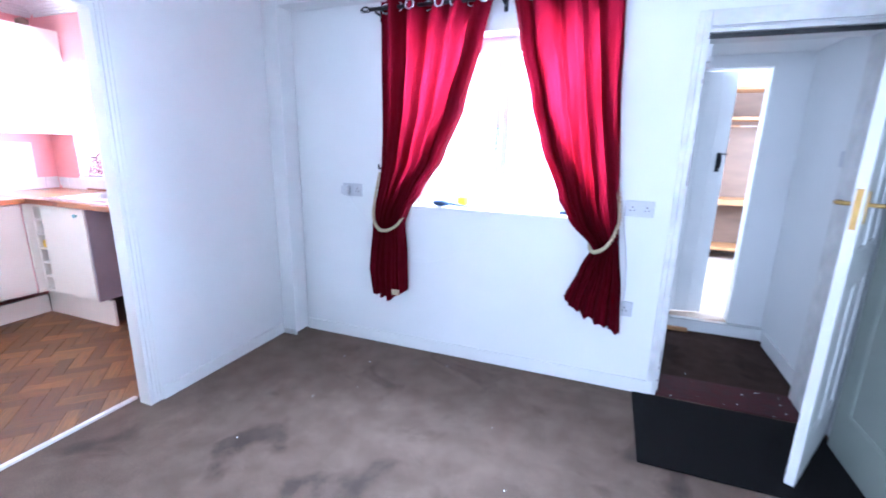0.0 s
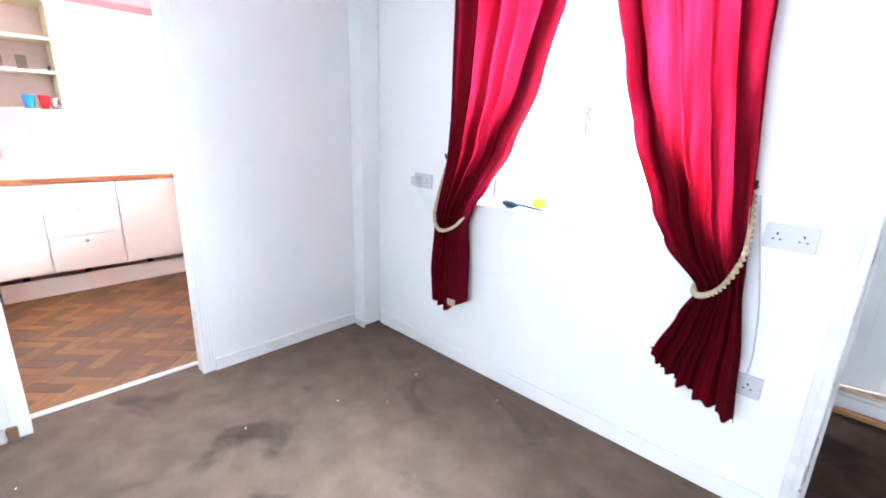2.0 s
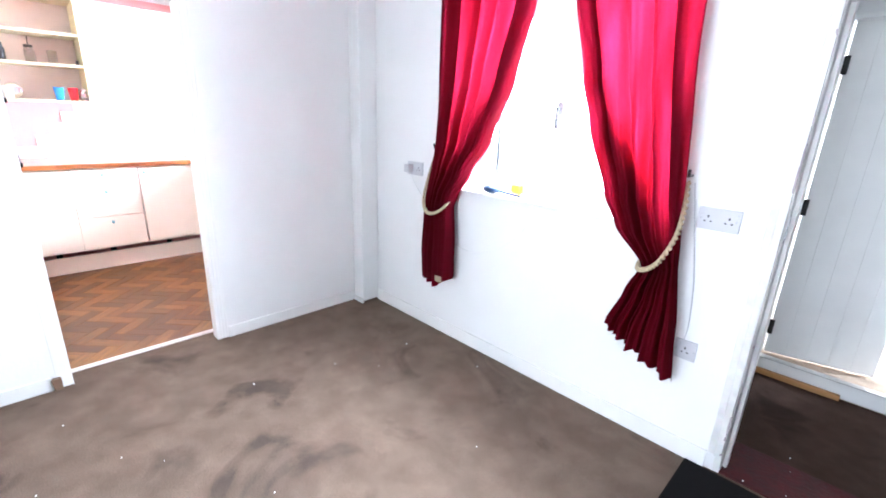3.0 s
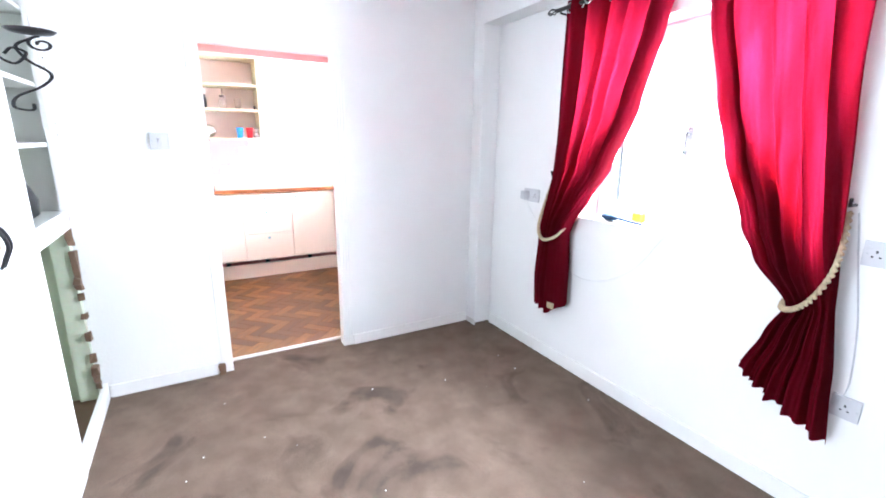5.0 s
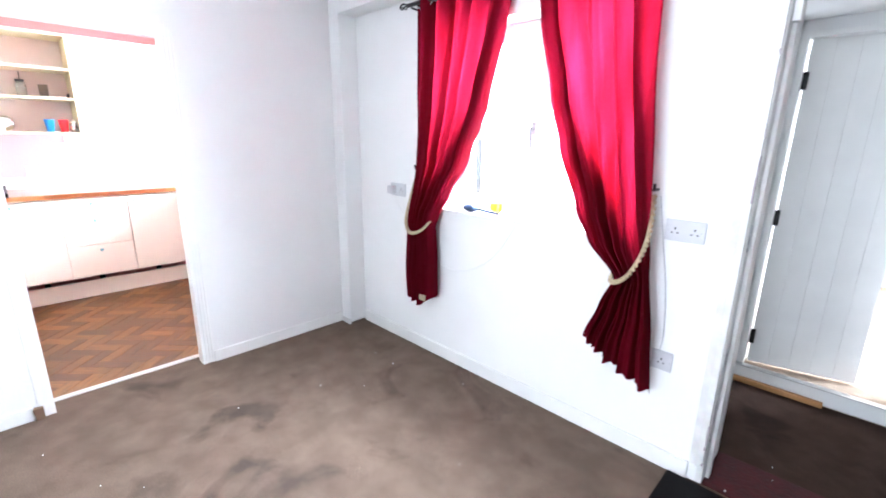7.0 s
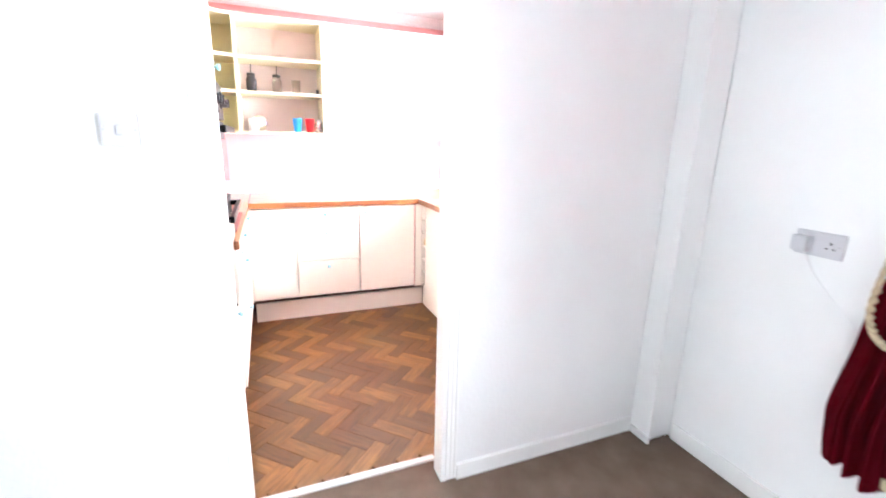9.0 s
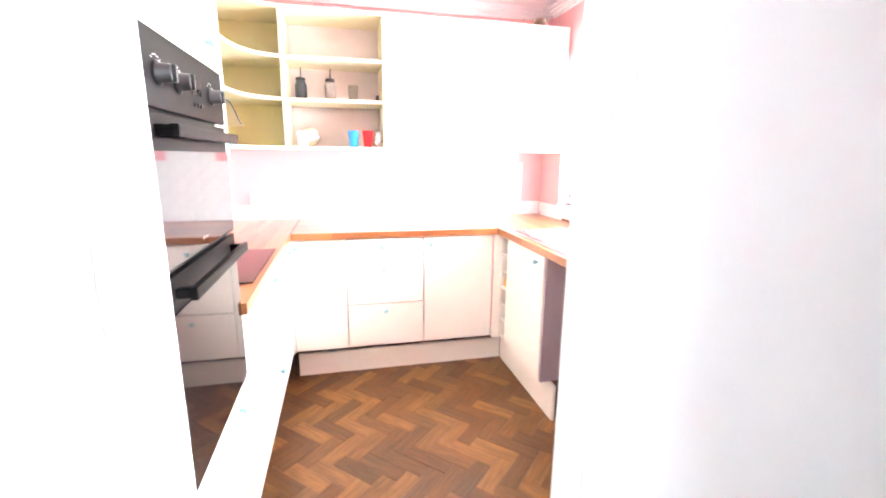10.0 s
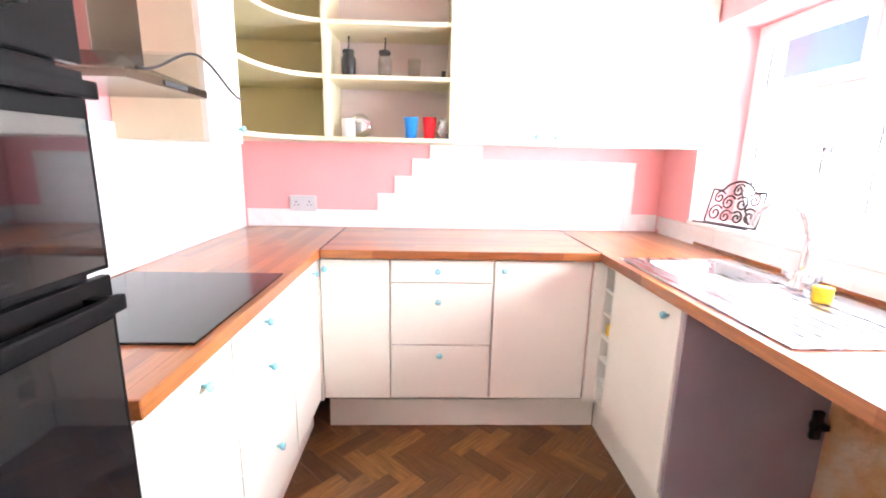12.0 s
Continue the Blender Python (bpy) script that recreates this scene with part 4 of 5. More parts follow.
def base_unit_x(name, y0, y1, fronts, label):
    """A base unit of the back run, facing +x; fronts are (y0, y1, z0, z1, knob y, knob z)."""
    u = thing(name, (-2.15, (y0 + y1) / 2, 0.0), label, "kitchen unit", "kitchen base units")
    part("carcass", box(KX + 0.01, -1.9, y0 + 0.001, y1 - 0.001, 0.2, 0.892), CREAM, u)
    for a, b, za, zb, ky, kz in fronts:
        f = part("door" if zb - za > 0.5 else "drawer_front", box(-1.899, -1.88, a + 0.0035, b - 0.0035, za, zb, 0.002), CREAM, u)
        knob(f, (-1.88, ky, kz), "x")
    part("leg", lathe([(0.025, 0.0), (0.02, 0.2)], 10, (-2.2, (y0 + y1) / 2, 0)), DARK, u)


base_unit_x("base_unit", -0.76, -0.45, [(-0.76, -0.447, 0.215, 0.886, -0.735, 0.845)], "cream base unit with a plain door")
base_unit_x("drawer_unit", -0.45, 0.02, [(-0.447, 0.018, 0.785, 0.886, -0.235, 0.838), (-0.447, 0.018, 0.485, 0.781, -0.23, 0.695), (-0.447, 0.018, 0.215, 0.479, -0.22, 0.435)], "cream drawer unit with three drawers")
base_unit_x("base_unit", 0.02, 0.47, [(0.021, 0.47, 0.215, 0.886, 0.065, 0.845)], "cream base unit with a plain door and knob")
solo("corner_post", box(-1.905, -1.872, -0.795, -0.761, 0.2, 0.89, 0.001), CREAM, (-1.89, -0.78, 0.2), "cream filler post between the unit runs", "filler")
solo("plinth", box(-2.0, -1.982, -0.76, 0.577, -0.012, 0.145, 0.002), CREAM, (-1.99, 0, -0.012), "pale plinth board under the back units", "plinth", "kitchen plinths")


def base_unit_y(name, x0, x1, y, s, fronts, label, side=CREAM):
    """A base unit of a side run, whose front stands at y and faces s."""
    u = thing(name, ((x0 + x1) / 2, y - s * 0.3, 0.0), label, "kitchen unit", "kitchen base units")
    back = KY0 + 0.01 if s > 0 else KY1 - 0.01
    ya, yb = sorted((back, y - s * 0.021))
    part("carcass", box(x0 + 0.001, x1 - 0.001, ya, yb, 0.2, 0.892), side, u)
    for a, b, za, zb, kx, kz in fronts:
        f = part("door" if zb - za > 0.5 else "drawer_front", box(a + 0.002, b - 0.002, *sorted((y - s * 0.02, y)), za, zb, 0.002), CREAM, u)
        knob(f, (kx, y, kz), "y" if s > 0 else "-y")
    part("leg", lathe([(0.025, 0.0), (0.02, 0.2)], 10, ((x0 + x1) / 2, y - s * 0.35, 0)), DARK, u)
    return u


base_unit_y("base_unit", -1.03, -0.658, -0.77, 1, [(-1.028, -0.66, 0.215, 0.886, -0.88, 0.835)], "cream base unit with a door beside the oven")
base_unit_y("drawer_unit", -1.5, -1.03, -0.77, 1, [(-1.498, -1.032, 0.785, 0.886, -1.25, 0.84), (-1.498, -1.032, 0.485, 0.781, -1.26, 0.69), (-1.498, -1.032, 0.215, 0.479, -1.285, 0.39)], "cream drawer unit under the hob")
base_unit_y("base_unit", -1.87, -1.5, -0.77, 1, [(-1.868, -1.502, 0.215, 0.886, -1.8, 0.84)], "cream corner base unit with a door")
solo("plinth", box(-1.98, -0.658, -0.86, -0.842, -0.012, 0.198, 0.002), CREAM, (-1.3, -0.85, -0.012), "pale plinth board under the side units", "plinth", "kitchen plinths")
sink_unit = base_unit_y("sink_unit", -1.75, -1.26, 0.52, -1, [(-1.748, -1.265, 0.215, 0.886, -1.335, 0.84)], "cream sink unit with bare grey chipboard side", CREAM)
part("end_panel", box(-1.2585, -1.243, 0.524, KY1 - 0.01, 0.205, 0.89, 0.001), MAUVE, sink_unit, "bare mauve grey end panel")
br = box(-1.242, -1.225, 0.99, 1.02, 0.45, 0.55, 0.004)
add(br, -1.242, -1.21, 0.985, 1.03, 0.49, 0.51, 0.003)
part("bracket", br, IRON, sink_unit, "black metal bracket")
solo("plinth", box(-1.98, -1.2, 0.58, 0.598, -0.012, 0.198, 0.002), CREAM, (-1.6, 0.59, -0.012), "pale plinth board under the sink unit", "plinth", "kitchen plinths")


def wine_rack():
    u = thing("wine_rack", (-1.8, 0.7, 0), "narrow cream wine rack unit with six cells", "wine rack")
    part("filler", box(-1.88, -1.862, 0.471, 0.54, 0.205, 0.89, 0.001), CREAM, u)
    for x in (-1.862, -1.765):
        part("side", box(x, x + 0.013, 0.522, 1.04, 0.205, 0.89, 0.001), CREAM, u)
    for k in range(7):
        z = 0.215 + 0.11 * k
        part("divider", box(-1.849, -1.765, 0.524, 1.0, z, z + 0.012, 0.001), CREAM, u)
    part("back", box(-1.849, -1.765, 1.0, 1.01, 0.205, 0.89), SHELFBACK, u)


wine_rack()
solo("yellow_packet", box(-1.84, -1.78, 0.54, 0.6, 0.557, 0.61, 0.006), YELLOW, (-1.81, 0.57, 0.557), "small yellow packet in the wine rack", "packet")

# ---- worktops, sink, hob ----
solo("worktop", box(KX + 0.002, -0.657, KY0 + 0.002, -0.75, 0.897, 0.935, 0.004), STAVE_X, (-1.5, -1.0, 0.897), "oiled wood block worktop with the hob", "worktop", "kitchen worktops")
solo("worktop", box(KX + 0.002, -1.85, -0.747, 0.487, 0.897, 0.935, 0.004), STAVE_Y, (-2.15, -0.1, 0.897), "oiled wood block worktop along the back wall", "worktop", "kitchen worktops")
wt = bmesh.new()
BX0, BX1, BY0, BY1 = -1.71, -1.36, 0.6, 0.93
for b in ((KX + 0.002, BX0, 0.49, KY1 - 0.002), (BX1, -0.078, 0.49, KY1 - 0.002), (BX0, BX1, 0.49, BY0), (BX0, BX1, BY1, KY1 - 0.002)):
    add(wt, b[0], b[1], b[2], b[3], 0.897, 0.935)
solo("worktop", wt, STAVE_X, (-1.3, 0.8, 0.897), "oiled wood block worktop with the sink under the window", "worktop", "kitchen worktops")
for nm, b in (("joint_strip", (KX + 0.01, -1.855, -0.753, -0.744, 0.9355, 0.9375)), ("joint_strip", (KX + 0.01, -1.855, 0.484, 0.493, 0.9355, 0.9375))):
    solo(nm, box(*b), IRON, (b[0], b[2], b[4]), "dark metal worktop joint strip", "joint strip", "worktop joint strips")


def sink():
    s = thing("sink", (-1.3, 0.76, 0.935), "stainless steel single bowl sink with drainer", "sink")
    rim = bmesh.new()
    for b in ((-1.75, BX0 + 0.01, 0.525, 1.0), (BX1 - 0.01, -0.86, 0.525, 1.0), (BX0 + 0.01, BX1 - 0.01, 0.525, BY0 + 0.01), (BX0 + 0.01, BX1 - 0.01, BY1 - 0.01, 1.0)):
        add(rim, b[0], b[1], b[2], b[3], 0.9355, 0.9405)
    part("rim", rim, STEEL, s)
    bowl = bmesh.new()
    rings = []
    for inset, z in ((0.0, 0.9404), (0.008, 0.93), (0.014, 0.8), (0.03, 0.775), (0.09, 0.768)):
        rr, pts = 0.05, []
        x0, x1, y0, y1 = BX0 + 0.01 + inset, BX1 - 0.01 - inset, BY0 + 0.01 + inset, BY1 - 0.01 - inset
        for cx, cy, a0 in ((x1 - rr, y1 - rr, 0), (x0 + rr, y1 - rr, 90), (x0 + rr, y0 + rr, 180), (x1 - rr, y0 + rr, 270)):
            pts += [bowl.verts.new((cx + rr * math.cos(radians(a0 + 18 * k)), cy + rr * math.sin(radians(a0 + 18 * k)), z)) for k in range(6)]
        rings.append(pts)
    for a, b in zip(rings, rings[1:]):
        for k in range(len(a)):
            bowl.faces.new((a[k], b[k], b[(k + 1) % len(a)], a[(k + 1) % len(a)])).smooth = True
    bowl.faces.new(rings[-1])
    part("bowl", bowl, STEEL, s)
    for k in range(7):
        part("drainer_rib", box(-1.28, -0.92, 0.6 + 0.045 * k, 0.612 + 0.045 * k, 0.9405, 0.9435, 0.0012), STEEL, s)
    part("waste", lathe([(0.035, 0.769), (0.035, 0.773), (0.02, 0.771)], 16, (-1.535, 0.765, 0)), CHROME, s)


sink()


def tap():
    x, y = -1.32, 0.93
    s = thing("mixer_tap", (x, y, 0.94), "chrome kitchen mixer tap with swan neck spout", "tap")
    part("base", lathe([(0.035, 0.9406), (0.035, 0.95), (0.024, 0.965), (0.022, 0.99), (0.015, 1.0)], 18, (x, y, 0)), CHROME, s)
    part("spout", tube(spline([(x, y, 0.99), (x, y, 1.12), (x - 0.025, y - 0.015, 1.19), (x - 0.08, y - 0.04, 1.212), (x - 0.135, y - 0.065, 1.18), (x - 0.15, y - 0.075, 1.12)], 8), 0.01, 10), CHROME, s)
    for dx in (-0.06, 0.06):
        h = part("valve", tube([(x, y, 0.968), (x + dx, y, 0.975)], 0.012, 10), CHROME, s)
        part("lever", tube([(x + dx, y, 0.975), (x + dx * 1.15, y, 1.0), (x + dx * 1.6, y - 0.035, 1.012)], lambda t: 0.011 - 0.004 * t, 8), CHROME, h)


tap()
solo("sponge_pot", lathe([(0.021, 0.9406), (0.024, 0.945), (0.026, 0.985), (0.024, 0.988), (0.01, 0.987)], 18, (-1.18, 0.88, 0)), YELLOW, (-1.18, 0.88, 0.9406), "small yellow tub beside the tap", "tub")
solo("hob", box(-1.435, -0.868, -1.27, -0.77, 0.936, 0.942, 0.002), HOBGLASS, (-1.19, -1.03, 0.936), "black glass induction hob in the worktop", "hob")


# ---- oven tower ----
def oven_tower():
    x0, x1, y = -0.655, -0.08, -0.782
    u = thing("oven_tower", (-0.39, -1.03, 0), "tall cream oven housing unit", "kitchen unit")
    part("carcass", box(x0, x0 + 0.018, KY0 + 0.01, y - 0.02, 0.1, 2.23), CREAM, u)
    part("carcass_side", box(x1 - 0.012, x1, KY0 + 0.01, y - 0.02, 0.1, 2.23), CREAM, u)
    part("carcass_top", box(x0 + 0.018, x1 - 0.012, KY0 + 0.01, y - 0.02, 2.21, 2.23), CREAM, u)
    top = part("top_door", box(x0 + 0.002, x1 - 0.002, y - 0.018, y, 1.59, 2.225, 0.002), CREAM, u)
    knob(top, (x0 + 0.045, y, 1.65), "y")
    low = part("lower_door", box(x0 + 0.002, x1 - 0.002, y - 0.018, y, 0.215, 0.7, 0.002), CREAM, u)
    knob(low, (x0 + 0.06, y, 0.62), "y")
    part("filler_panel", box(-0.133, x1, y - 0.019, y + 0.002, 0.702, 1.588, 0.002), CREAM, u, "cream filler strip beside the oven")
    part("plinth_board", box(x0, x1, y - 0.1, y - 0.085, -0.012, 0.2), CREAM, u)


oven_tower()


def double_oven():
    x0, x1, y = -0.655, -0.135, -0.77
    o = thing("double_oven", (-0.39, -0.9, 0.735), "black built-in double oven with glass doors", "oven")
    part("body", box(x0 + 0.025, x1 - 0.02, -1.28, y - 0.012, 0.705, 1.578), OVEN, o)
    cp = part("control_panel", box(x0, x1, y - 0.012, y + 0.006, 1.45, 1.582, 0.003), OVEN, o, "graphite control panel")
    for kx in (-0.21, -0.31, -0.54):
        k = part("dial", lathe([(0.022, 0), (0.022, 0.004), (0.017, 0.006), (0.016, 0.024), (0.013, 0.026)], 18, (kx, y + 0.006, 1.51), "y"), BLACKJAR, cp, "black control dial")
        part("grip", box(kx - 0.004, kx + 0.004, y + 0.03, y + 0.038, 1.495, 1.525, 0.002), BLACKJAR, k)
        mk = bmesh.new()
        for q in range(5):
            a = radians(50 + 20 * q)
            add(mk, kx + 0.03 * math.cos(a) - 0.0015, kx + 0.03 * math.cos(a) + 0.0015, y + 0.0061, y + 0.0066, 1.51 + 0.03 * math.sin(a) - 0.0015, 1.51 + 0.03 * math.sin(a) + 0.0015)
        part("dial_marks", mk, CEIL, cp, "small white dial marks")
    part("display", box(-0.46, -0.395, y + 0.0062, y + 0.0075, 1.5, 1.53), BLACKGLASS, cp, "small glossy clock display")
    for q in range(3):
        part("button", lathe([(0.005, 0), (0.005, 0.003), (0.003, 0.004)], 10, (-0.45 + 0.022 * q, y + 0.006, 1.478), "y"), BLACKJAR, cp)
    for za, zb, hz in ((1.16, 1.442, 1.412), (0.706, 1.15, 1.118)):
        d = part("oven_door", box(x0, x1, y - 0.012, y + 0.004, za, zb, 0.003), OVEN, o)
        part("glass_panel", box(x0 + 0.012, x1 - 0.012, y + 0.004, y + 0.0075, za + 0.008, hz - 0.035), BLACKGLASS, d, "black reflective oven glass")
        part("handle_bar", box(x0 + 0.03, x1 - 0.03, y + 0.03, y + 0.045, hz - 0.012, hz + 0.012, 0.005), OVEN, d, "long bar handle")
        for hx in (x0 + 0.05, x1 - 0.05):
            part("handle_post", box(hx - 0.01, hx + 0.01, y + 0.004, y + 0.031, hz - 0.01, hz + 0.01, 0.002), OVEN, d)
    lg = bmesh.new()
    add(lg, -0.4, -0.355, y + 0.0076, y + 0.0082, 1.187, 1.193)
    part("maker_mark", lg, STEEL, o, "plain silver maker mark")


double_oven()


# ---- extractor hood ----
def hood():
    h = thing("cooker_hood", (-1.19, -1.1, 1.46), "steel chimney cooker hood with curved glass canopy", "cooker hood")
    part("chimney", box(-1.3, -1.11, KY0 + 0.002, -1.07, 1.56, 2.395, 0.003), HOODSTEEL, h)
    body = bmesh.new()
    lo = [body.verts.new(p) for p in ((-1.35, KY0 + 0.002, 1.49), (-1.0, KY0 + 0.002, 1.49), (-1.0, -0.93, 1.49), (-1.35, -0.93, 1.49))]
    mi = [body.verts.new((v.co.x, v.co.y, 1.51)) for v in lo]
    hi = [body.verts.new(p) for p in ((-1.3, KY0 + 0.002, 1.565), (-1.11, KY0 + 0.002, 1.565), (-1.11, -1.07, 1.565), (-1.3, -1.07, 1.565))]
    body.faces.new(lo)
    for a, b in ((lo, mi), (mi, hi)):
        for k in range(4):
            body.faces.new((a[k], a[(k + 1) % 4], b[(k + 1) % 4], b[k]))
    body.faces.new(hi)
    bmesh.ops.recalc_face_normals(body, faces=body.faces)
    part("body", body, HOODSTEEL, h)
    g = bmesh.new()
    rows = []
    for y in (KY0 + 0.004, -0.87):
        for dz in (0.0, 0.006):
            rows.append([g.verts.new((-1.44 + 0.5 * i / 24, y, 1.497 + dz + 0.075 * (0.5 - 0.5 * math.cos(2 * math.pi * i / 24)))) for i in range(25)])
    for a, b in ((rows[0], rows[2]), (rows[1], rows[3]), (rows[0], rows[1]), (rows[2], rows[3])):
        for i in range(24):
            g.faces.new((a[i], a[i + 1], b[i + 1], b[i])).smooth = True
    for i in (0, 24):
        g.faces.new((rows[0][i], rows[1][i], rows[3][i], rows[2][i]))
    bmesh.ops.recalc_face_normals(g, faces=g.faces)
    pane = part("glass_canopy", g, HOODGLASS, h, "curved clear glass canopy")
    pane.visible_shadow = False
    part("glass_edge", tube([(-1.44 + 0.5 * i / 24, -0.868, 1.5 + 0.075 * (0.5 - 0.5 * math.cos(2 * math.pi * i / 24))) for i in range(25)], 0.0035, 6), BLACKJAR, pane, "dark polished glass edge")
    part("button_strip", box(-1.24, -1.14, -0.9295, -0.927, 1.495, 1.506, 0.001), DARK, h)


hood()

# ---- wall units ----
Z0, Z1, FX = 1.405, 2.205, -2.13


def wall_units():
    s = thing("open_shelf_unit", (-2.3, -0.46, Z0), "cream open shelf wall unit with glasses and cups", "wall unit", "kitchen wall units")
    for y in (-0.775, -0.185):
        part("side", box(KX + 0.005, FX, y, y + 0.018, Z0, Z1, 0.001), SHELF, s)
    part("back", box(KX + 0.004, KX + 0.012, -0.757, -0.185, Z0, Z1), UNITBACK, s)
    for z in (Z0, 1.685, 1.92, Z1 - 0.02):
        part("shelf", box(KX + 0.012, FX + (0 if z in (Z0, Z1 - 0.02) else -0.012), -0.757, -0.185, z, z + 0.019, 0.001), SHELF, s)
    for y0, y1, ky in ((-0.166, 0.28, 0.235), (0.28, 0.84, 0.33), (0.84, 1.05, 0.88)):
        u = thing("wall_unit", (-2.3, (y0 + y1) / 2, Z0), "cream wall unit with a plain closed door", "wall unit", "kitchen wall units")
        part("carcass", box(KX + 0.005, FX - 0.02, y0 + 0.001, y1 - 0.001, Z0, Z1), CREAM, u)
        d = part("door", box(FX - 0.019, FX, y0 + 0.0015, y1 - 0.0015, Z0 - 0.003, Z1, 0.002), CREAM, u)
        if y0 < 0.8:
            knob(d, (FX, ky, Z0 + 0.035), "x")
    c = thing("corner_shelf_unit", (-2.2, -1.05, Z0), "cream open corner wall unit with curved shelves", "wall unit", "kitchen wall units")
    part("back", box(KX + 0.004, KX + 0.012, KY0 + 0.004, -0.777, Z0, Z1), SHELFBACK, c)
    part("side_back", box(KX + 0.012, -1.752, KY0 + 0.004, KY0 + 0.012, Z0, Z1), SHELFBACK, c)
    for z in (Z0, 1.685, 1.92, Z1 - 0.02):
        bm = bmesh.new()
        line = []
        for i in range(16):
            t = i / 16
            line.append((1 - t) ** 2 * Vector((-1.752, -1.0)) + 2 * t * (1 - t) * Vector((-2.1, -0.985)) + t * t * Vector((FX, -0.777)))
        line.append(Vector((FX, -0.777)))
        pts = [Vector((-1.752, KY0 + 0.012)), *line, Vector((KX + 0.012, -0.777)), Vector((KX + 0.012, KY0 + 0.012))]
        lo = [bm.verts.new((p.x, p.y, z)) for p in pts]
        hi = [bm.verts.new((p.x, p.y, z + 0.019)) for p in pts]
        bm.faces.new(lo), bm.faces.new(hi)
        for k in range(len(pts)):
            bm.faces.new((lo[k], lo[(k + 1) % len(pts)], hi[(k + 1) % len(pts)], hi[k]))
        bmesh.ops.recalc_face_normals(bm, faces=bm.faces)
        part("curved_shelf", bm, SHELF, c)
    u = thing("wall_unit", (-1.68, -1.15, Z0), "narrow cream wall unit beside the hood", "wall unit", "kitchen wall units")
    part("carcass", box(-1.75, -1.49, KY0 + 0.004, -1.02, Z0 - 0.03, Z1), SHELF, u)
    d = part("door", box(-1.749, -1.491, -1.019, -1.0, Z0 - 0.033, Z1, 0.002), CREAM, u)
    knob(d, (-1.72, -1.0, Z0 + 0.02), "y")


wall_units()


# ---- on the shelves ----
def beaker(x, y, material, label):
    solo("beaker", lathe([(0.024, 0), (0.026, 0.002), (0.036, 0.1), (0.037, 0.102), (0.034, 0.101), (0.024, 0.006)], 20, (x, y, 1.4245)), material, (x, y, 1.4245), label, "cup", "beakers on the shelf")


beaker(-2.22, -0.37, BLUE, "bright blue plastic beaker on the shelf")
beaker(-2.21, -0.28, REDP, "bright red plastic beaker on the shelf")
solo("foil_packet", wobble(lathe([(0.028, 0), (0.03, 0.03), (0.024, 0.08), (0.012, 0.1)], 12, (-2.2, -0.215, 1.4245)), 0.006, 30), STEEL, (-2.2, -0.215, 1.4245), "crumpled silver and dark foil packet", "packet")
mug = thing("mug", (-2.24, -0.68, 1.4245), "white mug on the shelf", "cup")
part("body", lathe([(0.03, 1.4245), (0.034, 1.43), (0.034, 1.515), (0.031, 1.515), (0.03, 1.44)], 20, (-2.24, -0.68, 0)), PLASTIC, mug)
part("handle", tube(spline([(-2.27, -0.69, 1.5), (-2.294, -0.7, 1.49), (-2.294, -0.7, 1.455), (-2.27, -0.69, 1.445)], 6), 0.005, 7), PLASTIC, mug)
solo("glass_dish", lathe([(0.03, -0.012), (0.055, -0.008), (0.06, 0.0), (0.055, 0.008), (0.03, 0.012)], 22, (-2.36, -0.64, 1.49), "x"), CHROME, (-2.36, -0.64, 1.43), "round silver lid standing behind the mug", "lid")


def straw_jar(y, material, lidmat, label):
    x, z = -2.25, 1.7045
    j = thing("drinking_jar", (x, y, z), label, "jar", "drinking jars")
    b = part("jar", lathe([(0.03, z), (0.034, z + 0.006), (0.036, z + 0.085), (0.027, z + 0.105), (0.027, z + 0.112), (0.024, z + 0.112), (0.024, z + 0.1), (0.032, z + 0.08), (0.03, z + 0.01)], 20, (x, y, 0)), material, j)
    part("lid", lathe([(0.029, z + 0.112), (0.029, z + 0.127), (0.026, z + 0.13)], 18, (x, y, 0)), lidmat, b)
    part("straw", tube([(x, y, z + 0.128), (x, y + 0.004, z + 0.19)], 0.004, 7), lidmat, j)


straw_jar(-0.675, BLACKJAR, BLACKJAR, "black drinking jar with lid and straw")
straw_jar(-0.5, JARGLASS, BLACKJAR, "clear glass drinking jar with black lid and straw")
straw_jar_glass = lathe([(0.028, 1.7045), (0.03, 1.71), (0.033, 1.81), (0.031, 1.81), (0.027, 1.712)], 20, (-2.3, -0.36, 0))
solo("tumbler", straw_jar_glass, JARGLASS, (-2.3, -0.36, 1.7045), "clear glass tumbler on the shelf", "glass")
solo("bottle_stopper", lathe([(0.012, 1.7045), (0.013, 1.715), (0.009, 1.725), (0.012, 1.738), (0.004, 1.742)], 12, (-2.2, -0.215, 0)), BLACKJAR, (-2.2, -0.215, 1.7045), "small black bottle stopper", "stopper")
solo("brown_pot", lathe([(0.03, Z1), (0.042, Z1 + 0.02), (0.04, Z1 + 0.05), (0.02, Z1 + 0.06)], 16, (-2.2, 0.86, 0)), BROWNBOARD, (-2.2, 0.86, Z1), "small dark brown pot on the wall unit", "pot")


